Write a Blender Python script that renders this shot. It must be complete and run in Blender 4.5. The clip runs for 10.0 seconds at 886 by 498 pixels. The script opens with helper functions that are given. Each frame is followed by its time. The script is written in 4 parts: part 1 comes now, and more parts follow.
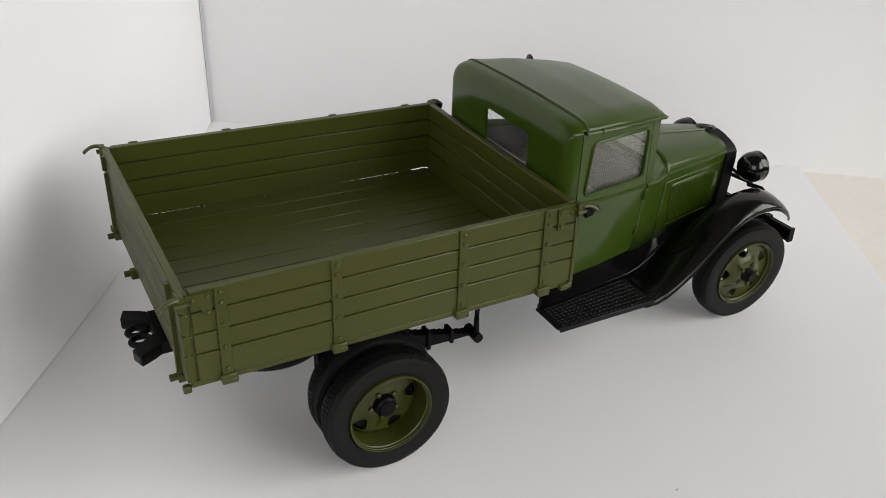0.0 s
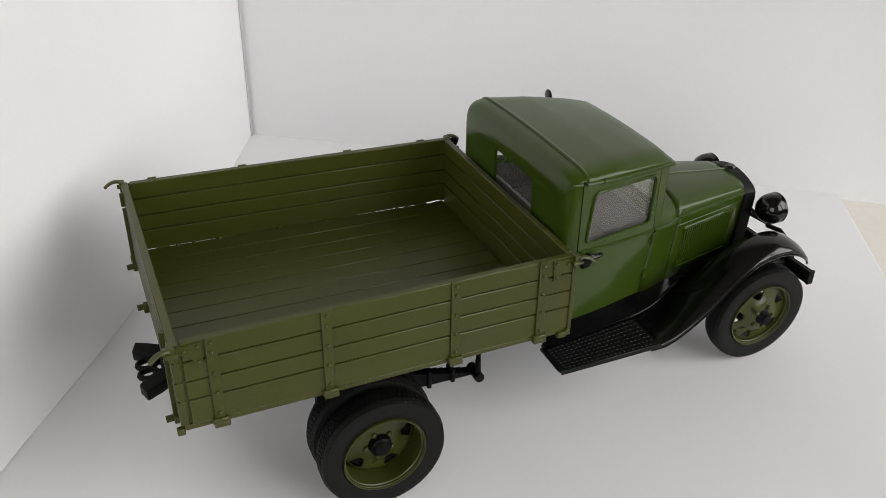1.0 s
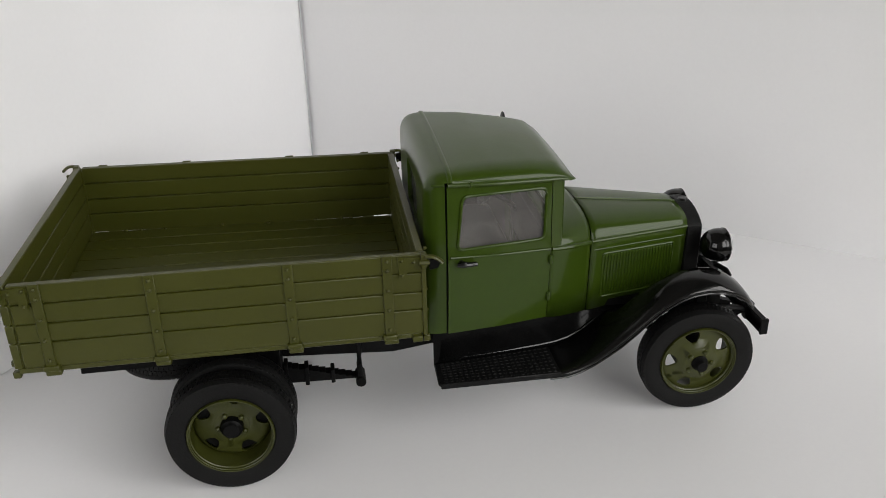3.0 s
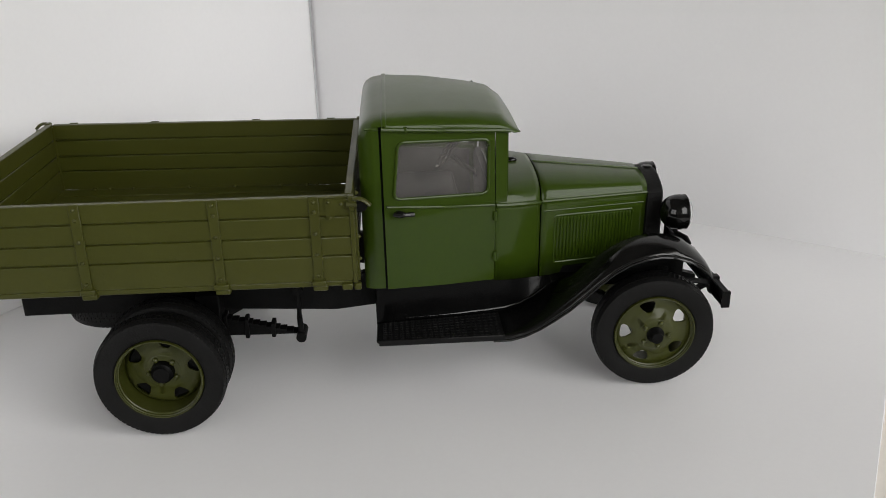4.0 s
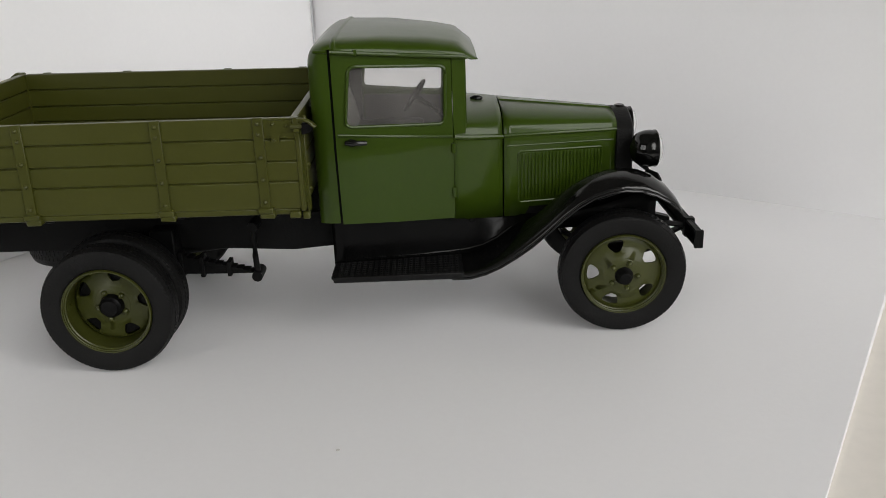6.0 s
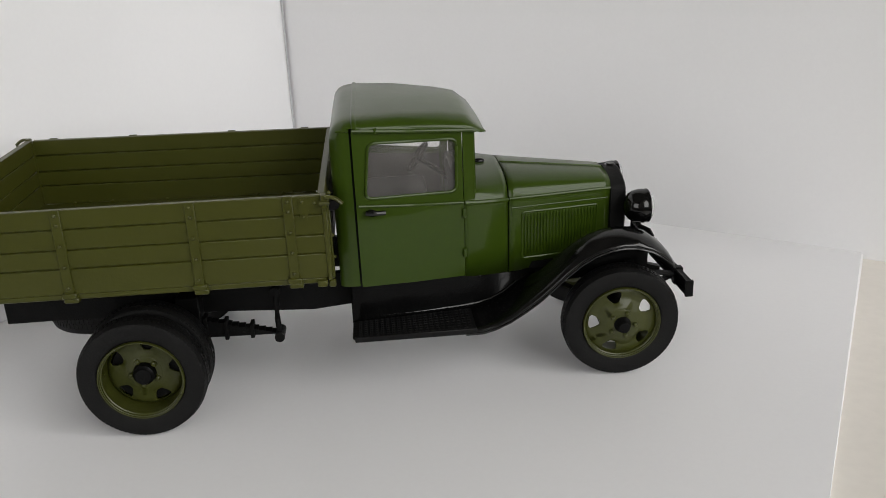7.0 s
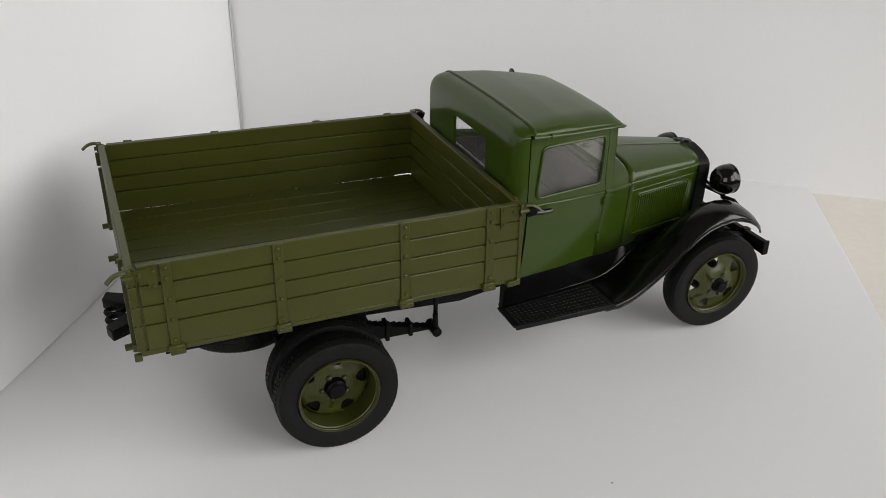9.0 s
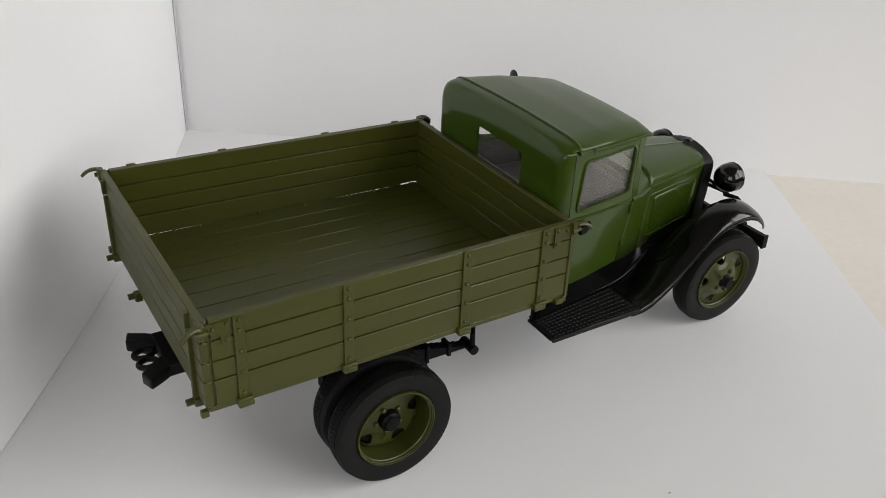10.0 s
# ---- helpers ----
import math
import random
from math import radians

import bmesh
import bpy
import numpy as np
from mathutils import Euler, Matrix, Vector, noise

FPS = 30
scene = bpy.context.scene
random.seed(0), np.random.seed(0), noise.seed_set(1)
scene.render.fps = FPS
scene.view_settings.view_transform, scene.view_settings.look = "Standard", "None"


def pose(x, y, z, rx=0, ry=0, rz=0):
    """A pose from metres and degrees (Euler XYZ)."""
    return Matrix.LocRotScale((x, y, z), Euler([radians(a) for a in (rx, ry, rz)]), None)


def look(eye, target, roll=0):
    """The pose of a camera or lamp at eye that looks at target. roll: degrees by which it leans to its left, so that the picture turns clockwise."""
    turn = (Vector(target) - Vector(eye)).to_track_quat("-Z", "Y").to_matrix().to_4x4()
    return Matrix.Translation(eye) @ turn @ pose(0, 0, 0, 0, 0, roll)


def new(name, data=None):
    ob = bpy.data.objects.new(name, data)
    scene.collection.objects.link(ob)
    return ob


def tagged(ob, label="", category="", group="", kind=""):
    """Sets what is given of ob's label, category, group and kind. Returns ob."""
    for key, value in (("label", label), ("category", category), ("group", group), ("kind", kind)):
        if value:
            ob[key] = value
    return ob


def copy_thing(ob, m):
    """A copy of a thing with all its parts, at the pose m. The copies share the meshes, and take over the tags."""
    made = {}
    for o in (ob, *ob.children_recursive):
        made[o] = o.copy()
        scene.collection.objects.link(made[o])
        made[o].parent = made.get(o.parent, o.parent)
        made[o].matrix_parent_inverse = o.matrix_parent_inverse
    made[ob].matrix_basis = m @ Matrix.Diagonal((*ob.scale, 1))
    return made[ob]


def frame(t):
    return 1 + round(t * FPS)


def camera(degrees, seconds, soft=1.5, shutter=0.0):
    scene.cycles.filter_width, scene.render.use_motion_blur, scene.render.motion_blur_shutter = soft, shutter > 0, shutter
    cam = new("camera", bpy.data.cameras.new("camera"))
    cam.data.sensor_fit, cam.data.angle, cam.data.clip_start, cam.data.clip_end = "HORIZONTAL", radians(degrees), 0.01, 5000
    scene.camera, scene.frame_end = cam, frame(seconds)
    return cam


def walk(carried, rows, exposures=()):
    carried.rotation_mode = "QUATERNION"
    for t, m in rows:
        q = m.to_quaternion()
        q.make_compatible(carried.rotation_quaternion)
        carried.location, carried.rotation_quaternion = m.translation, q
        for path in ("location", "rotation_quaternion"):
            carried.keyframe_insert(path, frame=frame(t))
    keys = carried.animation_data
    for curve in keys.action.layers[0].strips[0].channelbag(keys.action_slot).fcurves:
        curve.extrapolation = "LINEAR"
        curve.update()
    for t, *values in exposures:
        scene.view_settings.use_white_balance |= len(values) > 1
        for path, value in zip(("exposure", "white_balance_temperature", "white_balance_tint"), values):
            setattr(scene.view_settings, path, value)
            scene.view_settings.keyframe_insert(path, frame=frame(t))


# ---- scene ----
# Everything below is drawn up at the size of the full-size lorry and set down at 1:35.
S = 1.0 / 35.0
cam = camera(53.0, 10.0, 0.4)
PATH = [
    (0, (-1.872, -4.949, 4.053), (-1.018, -3.431, 3.071), 2.0),
    (0.5, (-1.766, -4.908, 4.333), (-0.968, -3.381, 3.317), 1.5),
    (1, (-1.436, -5.035, 4.453), (-0.725, -3.467, 3.437), 1.1),
    (1.5, (-0.863, -5.276, 4.508), (-0.263, -3.656, 3.501), 0.6),
    (2, (-0.368, -5.579, 4.467), (0.118, -3.901, 3.493), 0.0),
    (2.5, (0.213, -5.815, 4.208), (0.585, -4.072, 3.3), -0.8),
    (3.8, (1.414, -6.07, 3.472), (1.525, -4.227, 2.702), -1.4),
    (4, (1.567, -6.134, 3.311), (1.667, -4.283, 2.56), -1.3),
    (4.5, (1.964, -6.194, 2.947), (2.005, -4.323, 2.24), -1.6),
    (5, (2.11, -6.205, 2.779), (2.102, -4.333, 2.078), -1.9),
    (6.5, (2.125, -6.185, 2.633), (2.147, -4.306, 1.949), -2.7),
    (7, (1.63, -6.403, 3.202), (1.769, -4.534, 2.504), -2.5),
    (7.5, (0.884, -6.553, 3.84), (1.166, -4.721, 3.087), -2.0),
    (8, (0.248, -6.351, 4.029), (0.68, -4.579, 3.21), -1.2),
    (8.5, (-0.574, -6.084, 3.969), (-0.021, -4.371, 3.098), -0.2),
    (9, (-1.274, -5.704, 4.028), (-0.574, -4.074, 3.104), 0.8),
    (9.5, (-1.785, -5.286, 4.267), (-0.953, -3.745, 3.301), 1.7),
    (10, (-2.182, -4.838, 4.288), (-1.238, -3.385, 3.29), 2.9),
]
EXPOSURES = [(0.0, 0.22), (1.0, 0.19), (2.5, 0.08), (4.5, -0.04), (6.5, -0.01), (7.5, -0.04), (8.0, -0.02), (9.0, 0.04), (10.0, 0.09)]
walk(cam, [(t, look(Vector(eye) * S, Vector(target) * S, roll)) for t, eye, target, roll in PATH], EXPOSURES)

# ---- light: two unseen windows, one ahead of the lorry, one added across the room as fill ----
ROOM_TURN = -35.8
world = bpy.data.worlds.new("world")
scene.world = world
world.use_nodes = True
nodes, links = world.node_tree.nodes, world.node_tree.links
sky = nodes.new("ShaderNodeTexSky")
sky.sky_type, sky.sun_disc, sky.sun_elevation, sky.sun_rotation = "NISHITA", False, radians(35), radians(200)
links.new(sky.outputs[0], nodes["Background"].inputs[0])
nodes["Background"].inputs[1].default_value = 0.08
# the room in metres: along it from the lorry (u), across it (v) and up from the table (z)
ROOM_U0, ROOM_U1, ROOM_V0, ROOM_V1, ROOM_Z0, ROOM_Z1 = -2.3, 0.74, -2.0, 0.66, -0.75, 1.75
EAST_WINDOW = (-0.76, 0.30, 0.08, 0.92)
SOUTH_FILL_WINDOW = (-0.75, 0.60, 0.10, 1.35)


def in_room(u, v, z):
    return pose(0, 0, 0, 0, 0, ROOM_TURN) @ Vector((u, v, z))


def window_light(w, h, watts, middle, inward):
    """The sky's light in an unseen window opening; the south one is added fill."""
    lamp = bpy.data.lights.new("window_light", "AREA")
    lamp.shape, lamp.size, lamp.size_y, lamp.energy, lamp.color = "RECTANGLE", w, h, watts, (1.0, 0.975, 0.925)
    new("window_light", lamp).matrix_world = look(in_room(*middle), in_room(*(c + d for c, d in zip(middle, inward))))


window_light(1.06, 0.84, 12.6, (ROOM_U1 + 0.12, -0.23, 0.50), (-1, 0, 0))
# added fill: brightens the back board and the lorry's near side
window_light(1.35, 1.25, 12.5, (-0.075, ROOM_V0 - 0.15, 0.725), (0, 1, 0))


# ---- materials ----
def material(name, base, rough=0.5, metal=0.0, coat=0.0, vary=0.12, scale=6.0, fine=60.0, bump=0.15, random_tint=0.0, spec=0.5, dust=0.0, sheen=0.08, patchy=0.08):
    m = bpy.data.materials.new(name)
    m.use_nodes = True
    nt = m.node_tree
    n, l = nt.nodes, nt.links
    b = n["Principled BSDF"]
    b.inputs["Roughness"].default_value, b.inputs["Metallic"].default_value = rough, metal
    b.inputs["Coat Weight"].default_value, b.inputs["Coat Roughness"].default_value = coat, sheen
    b.inputs["Specular IOR Level"].default_value = spec
    co = n.new("ShaderNodeTexCoord")
    mp = n.new("ShaderNodeMapping")
    mp.inputs["Scale"].default_value = (1 / S, 1 / S, 1 / S)
    l.new(co.outputs["Object"], mp.inputs[0])
    big, small = n.new("ShaderNodeTexNoise"), n.new("ShaderNodeTexNoise")
    for tex, sc, det in ((big, scale, 4.0), (small, fine, 6.0)):
        tex.inputs["Scale"].default_value, tex.inputs["Detail"].default_value = sc, det
        l.new(mp.outputs[0], tex.inputs["Vector"])
    mix = n.new("ShaderNodeMath")
    mix.operation = "ADD"
    l.new(big.outputs[0], mix.inputs[0])
    half = n.new("ShaderNodeMath")
    half.operation = "MULTIPLY"
    half.inputs[1].default_value = 0.5
    l.new(small.outputs[0], half.inputs[0])
    l.new(half.outputs[0], mix.inputs[1])
    ramp = n.new("ShaderNodeValToRGB")
    lo = [c * (1 - vary) for c in base]
    hi = [min(1.0, c * (1 + vary)) for c in base]
    ramp.color_ramp.elements[0].position, ramp.color_ramp.elements[0].color = 0.5, (*lo, 1)
    ramp.color_ramp.elements[1].position, ramp.color_ramp.elements[1].color = 1.0, (*hi, 1)
    l.new(mix.outputs[0], ramp.inputs[0])
    colour = ramp.outputs[0]
    if random_tint:
        info, mr = n.new("ShaderNodeObjectInfo"), n.new("ShaderNodeMapRange")
        mr.inputs["To Min"].default_value, mr.inputs["To Max"].default_value = 1 - random_tint, 1 + random_tint
        l.new(info.outputs["Random"], mr.inputs["Value"])
        hsv = n.new("ShaderNodeHueSaturation")
        l.new(mr.outputs[0], hsv.inputs["Value"])
        l.new(colour, hsv.inputs["Color"])
        colour = hsv.outputs[0]
    if dust:
        # settled dust: small pale flecks
        vor = n.new("ShaderNodeTexVoronoi")
        vor.inputs["Scale"].default_value = 9.0
        l.new(mp.outputs[0], vor.inputs["Vector"])
        less = n.new("ShaderNodeMath")
        less.operation, less.inputs[1].default_value = "LESS_THAN", dust
        l.new(vor.outputs["Distance"], less.inputs[0])
        fleck = n.new("ShaderNodeMixRGB")
        fleck.inputs[2].default_value = (0.4, 0.38, 0.3, 1)
        l.new(less.outputs[0], fleck.inputs[0])
        l.new(colour, fleck.inputs[1])
        colour = fleck.outputs[0]
    l.new(colour, b.inputs["Base Color"])
    rr = n.new("ShaderNodeMapRange")
    rr.inputs["From Min"].default_value, rr.inputs["From Max"].default_value = 0.3, 0.7
    rr.inputs["To Min"].default_value, rr.inputs["To Max"].default_value = max(0.02, rough - patchy), min(1, rough + patchy)
    l.new(big.outputs[0], rr.inputs["Value"])
    l.new(rr.outputs[0], b.inputs["Roughness"])
    if bump:
        bp = n.new("ShaderNodeBump")
        bp.inputs["Strength"].default_value, bp.inputs["Distance"].default_value = bump, 0.02 * S
        l.new(small.outputs[0], bp.inputs["Height"])
        l.new(bp.outputs[0], b.inputs["Normal"])
    return m


OLIVE = material("olive_matt_paint", (0.0445, 0.0472, 0.0056), 0.36, vary=0.07, scale=2.5, fine=45, bump=0.05, random_tint=0.05, dust=0.010, spec=0.36, patchy=0.02)
OLIVE_WHEEL = material("olive_wheel_paint", (0.037, 0.041, 0.0065), 0.34, vary=0.12, scale=4, fine=50, bump=0.06, spec=0.4)
GREEN = material("gloss_green_paint", (0.0285, 0.0510, 0.0038), 0.34, coat=0.40, vary=0.07, scale=2, fine=40, bump=0.02, spec=0.10, sheen=0.07, patchy=0.03)
BLACK = material("gloss_black_paint", (0.0025, 0.0025, 0.0025), 0.13, vary=0.3, scale=3, fine=40, bump=0.03, spec=0.46)
APRON = material("brushed_black_paint", (0.0025, 0.0025, 0.0025), 0.20, vary=0.4, scale=4, fine=9, bump=0.12, spec=0.12, patchy=0.06)
SATIN = material("satin_black_paint", (0.003, 0.003, 0.003), 0.45, vary=0.3, scale=5, fine=50, bump=0.15, spec=0.11)
TREAD = material("worn_black_paint", (0.004, 0.004, 0.004), 0.42, vary=0.3, scale=5, fine=50, bump=0.2, spec=0.2)
RUBBER = material("rubber", (0.0042, 0.0041, 0.0040), 0.55, vary=0.3, scale=5, fine=70, bump=0.2, spec=0.2)
SEAT = material("dark_grey_plastic", (0.040, 0.037, 0.035), 0.5, vary=0.05, scale=3, fine=20, bump=0.02)
PLEAT = material("grey_plastic", (0.15, 0.145, 0.135), 0.5, vary=0.05, scale=3, fine=20, bump=0.02)
CHROME = material("bright_metal", (0.7, 0.7, 0.7), 0.15, metal=1.0, vary=0.05, bump=0.0)
BOARD = material("white_card", (0.800, 0.796, 0.806), 0.55, vary=0.015, scale=0.35, fine=25, bump=0.04, spec=0.3)
TABLE = material("cream_tabletop", (0.77, 0.73, 0.67), 0.45, vary=0.05, scale=0.5, fine=12, bump=0.05)
PARQUET = material("dark_floor", (0.09, 0.06, 0.04), 0.5, vary=0.2, scale=0.2, fine=3.0, bump=0.05)
# unseen walls and ceiling: kept dull to cut the bounced light
WALL = material("wall_paint", (0.52, 0.51, 0.49), 0.8, vary=0.04, scale=0.1, fine=4.0, bump=0.1)
CEILING = material("dim_ceiling_paint", (0.32, 0.31, 0.295), 0.8, vary=0.03, scale=0.1, fine=4.0, bump=0.05)
FRAME = material("white_frame_paint", (0.80, 0.80, 0.79), 0.5, vary=0.03, scale=0.1, fine=4.0, bump=0.05)
SEAM = material("grey_seam", (0.52, 0.52, 0.54), 0.7, vary=0.1, bump=0.0)
SPECK = material("dust_speck", (0.48, 0.47, 0.45), 0.9, vary=0.1, bump=0.0)


def clear(name, milk, milk_colour, rough, shine=1.0):
    m = bpy.data.materials.new(name)
    m.use_nodes = True
    n, l = m.node_tree.nodes, m.node_tree.links
    n.remove(n["Principled BSDF"])
    see, gloss, haze = n.new("ShaderNodeBsdfTransparent"), n.new("ShaderNodeBsdfGlossy"), n.new("ShaderNodeBsdfDiffuse")
    gloss.inputs["Roughness"].default_value, haze.inputs[0].default_value = rough, (*milk_colour, 1)
    face, tex, mr = n.new("ShaderNodeLayerWeight"), n.new("ShaderNodeTexNoise"), n.new("ShaderNodeMapRange")
    face.inputs[0].default_value = 0.5
    power, fr = n.new("ShaderNodeMath"), n.new("ShaderNodeMath")
    power.operation, power.inputs[1].default_value = "POWER", 3.0
    fr.operation, fr.inputs[1].default_value, fr.inputs[2].default_value = "MULTIPLY_ADD", 0.8 * shine, 0.022 * shine
    l.new(face.outputs["Facing"], power.inputs[0])
    l.new(power.outputs[0], fr.inputs[0])
    co = n.new("ShaderNodeTexCoord")
    l.new(co.outputs["Object"], tex.inputs["Vector"])
    tex.inputs["Scale"].default_value = 2.5 / S
    mr.inputs["To Min"].default_value, mr.inputs["To Max"].default_value = milk * 0.1, milk * 2.0
    l.new(tex.outputs[0], mr.inputs["Value"])
    one, two = n.new("ShaderNodeMixShader"), n.new("ShaderNodeMixShader")
    l.new(mr.outputs[0], one.inputs[0])
    l.new(see.outputs[0], one.inputs[1])
    l.new(haze.outputs[0], one.inputs[2])
    l.new(fr.outputs[0], two.inputs[0])
    l.new(one.outputs[0], two.inputs[1])
    l.new(gloss.outputs[0], two.inputs[2])
    l.new(two.outputs[0], n["Material Output"].inputs[0])
    return m


# milkiness is part real haze, part grazing reflection put into the diffuse colour
GLASS = clear("haze_and_glare_plastic", 0.062, (0.64, 0.61, 0.58), 0.05, 0.45)
REAR_GLASS = clear("clear_plastic", 0.03, (0.7, 0.7, 0.68), 0.03, 0.25)
LENS = clear("clear_lens", 0.40, (0.85, 0.85, 0.85), 0.08)


# ---- mesh tools ----
def part(name, bm, mat, parent=None, label="", smooth=40):
    bmesh.ops.recalc_face_normals(bm, faces=bm.faces)
    bmesh.ops.scale(bm, vec=(S, S, S), verts=bm.verts)
    me = bpy.data.meshes.new(name)
    bm.to_mesh(me)
    bm.free()
    me.materials.append(mat)
    if smooth:
        me.shade_smooth()
        me.set_sharp_from_angle(angle=radians(smooth))
    ob = new(name, me)
    ob.parent = parent
    if label:
        ob["label"] = label
    return ob


def box(bm, x0, x1, y0, y1, z0, z1, bev=0.0, seg=1):
    m = Matrix.LocRotScale(((x0 + x1) / 2, (y0 + y1) / 2, (z0 + z1) / 2), None, (abs(x1 - x0), abs(y1 - y0), abs(z1 - z0)))
    vs = bmesh.ops.create_cube(bm, size=1, matrix=m)["verts"]
    if bev:
        es = list({e for v in vs for e in v.link_edges})
        bmesh.ops.bevel(bm, geom=es, offset=bev, segments=seg, affect="EDGES", profile=0.6)
    return vs


def rod(bm, a, b, r0, r1=None, n=12):
    a, b = Vector(a), Vector(b)
    m = Matrix.Translation((a + b) / 2) @ (b - a).to_track_quat("Z", "Y").to_matrix().to_4x4()
    return bmesh.ops.create_cone(bm, cap_ends=True, segments=n, radius1=r0, radius2=r0 if r1 is None else r1, depth=(b - a).length, matrix=m)["verts"]


def ball(bm, c, r, sx=1.0, sy=1.0, sz=1.0, n=12, m=8):
    return bmesh.ops.create_uvsphere(bm, u_segments=n, v_segments=m, radius=r, matrix=Matrix.LocRotScale(c, None, (sx, sy, sz)))["verts"]


def loft(bm, rings, closed=True, caps=False):
    rows = [[bm.verts.new(p) for p in ring] for ring in rings]
    n = len(rows[0])
    for a, b in zip(rows, rows[1:]):
        for i in range(n if closed else n - 1):
            j = (i + 1) % n
            bm.faces.new((a[i], a[j], b[j], b[i]))
    if caps:
        bm.faces.new(rows[0])
        bm.faces.new(rows[-1])
    return rows


def tube(bm, pts, r, n=8, flat=1.0):
    pts = [Vector(p) for p in pts]
    rings = []
    for i, p in enumerate(pts):
        d = (pts[min(i + 1, len(pts) - 1)] - pts[max(i - 1, 0)]).normalized()
        u = d.cross(Vector((0, 0, 1)))
        u = Vector((0, 1, 0)) if u.length < 1e-3 else u.normalized()
        v = u.cross(d)
        rings.append([p + u * (r * math.cos(a)) + v * (r * flat * math.sin(a)) for a in (2 * math.pi * k / n for k in range(n))])
    loft(bm, rings, True, True)


def spin(bm, profile, n=48, c=(0, 0, 0)):
    """Turns (y, r) pairs about the y axis."""
    loft(bm, [[(c[0] + r * math.cos(2 * math.pi * k / n), c[1] + y, c[2] + r * math.sin(2 * math.pi * k / n)) for k in range(n)] for y, r in profile])


def slab(bm, outline, axis, d0, d1, bev=0.0):
    """A flat plate: an outline of pairs in the two axes other than axis, from d0 to d1 along it."""
    def at(p, d):
        return {"x": (d, p[0], p[1]), "y": (p[0], d, p[1]), "z": (p[0], p[1], d)}[axis]
    rows = loft(bm, [[at(p, d0) for p in outline], [at(p, d1) for p in outline]], True, True)
    if bev:
        es = list({e for row in rows for v in row for e in v.link_edges})
        bmesh.ops.bevel(bm, geom=es, offset=bev, segments=1, affect="EDGES")


def glazed(ob):
    ob.visible_shadow = False
    return ob


def thicken(ob, t, side=-1):
    m = ob.modifiers.new("thickness", "SOLIDIFY")
    m.thickness, m.offset, m.use_even_offset = t * S, side, True
    return ob


def rounded(corners, r, n=5):
    """A polygon with its corners rounded off by r."""
    out = []
    k = len(corners)
    for i in range(k):
        p, a, b = Vector(corners[i]), Vector(corners[i - 1]), Vector(corners[(i + 1) % k])
        q0, q1 = p + (a - p).normalized() * r, p + (b - p).normalized() * r
        for j in range(n + 1):
            f = j / n
            out.append(tuple(q0 * (1 - f) ** 2 + p * 2 * f * (1 - f) + q1 * f * f))
    return out


def cast(poly, c, a):
    """Where the ray from c at the angle a leaves a polygon."""
    d, best = (math.cos(a), math.sin(a)), None
    for i in range(len(poly)):
        (x0, y0), (x1, y1) = poly[i - 1], poly[i]
        ex, ey = x1 - x0, y1 - y0
        det = d[1] * ex - d[0] * ey
        if abs(det) < 1e-12:
            continue
        t = ((y0 - c[1]) * ex - (x0 - c[0]) * ey) / det
        s = (d[0] * (y0 - c[1]) - d[1] * (x0 - c[0])) / det
        if t > 0 and -1e-6 <= s <= 1 + 1e-6 and (best is None or t > best):
            best = t
    return (c[0] + best * d[0], c[1] + best * d[1])


def pierced(bm, place, outer, hole, d0, d1, rings=3):
    """A plate with an opening: outlines in (u, v), laid into space by place(u, v, depth)."""
    c = (sum(p[0] for p in hole) / len(hole), sum(p[1] for p in hole) / len(hole))
    angles = sorted({round(math.atan2(p[1] - c[1], p[0] - c[0]), 5) for p in list(hole) + list(outer)})
    ins, outs = [cast(hole, c, a) for a in angles], [cast(outer, c, a) for a in angles]
    lay = []
    for k in range(rings + 1):
        f = k / rings
        lay.append([(i[0] + (o[0] - i[0]) * f, i[1] + (o[1] - i[1]) * f) for i, o in zip(ins, outs)])
    loops = [[place(u, v, d0) for u, v in lay[k]] for k in range(rings + 1)] + [[place(u, v, d1) for u, v in lay[k]] for k in range(rings, -1, -1)]
    loops.append(loops[0])
    loft(bm, loops)
    bmesh.ops.remove_doubles(bm, verts=bm.verts, dist=1e-5)


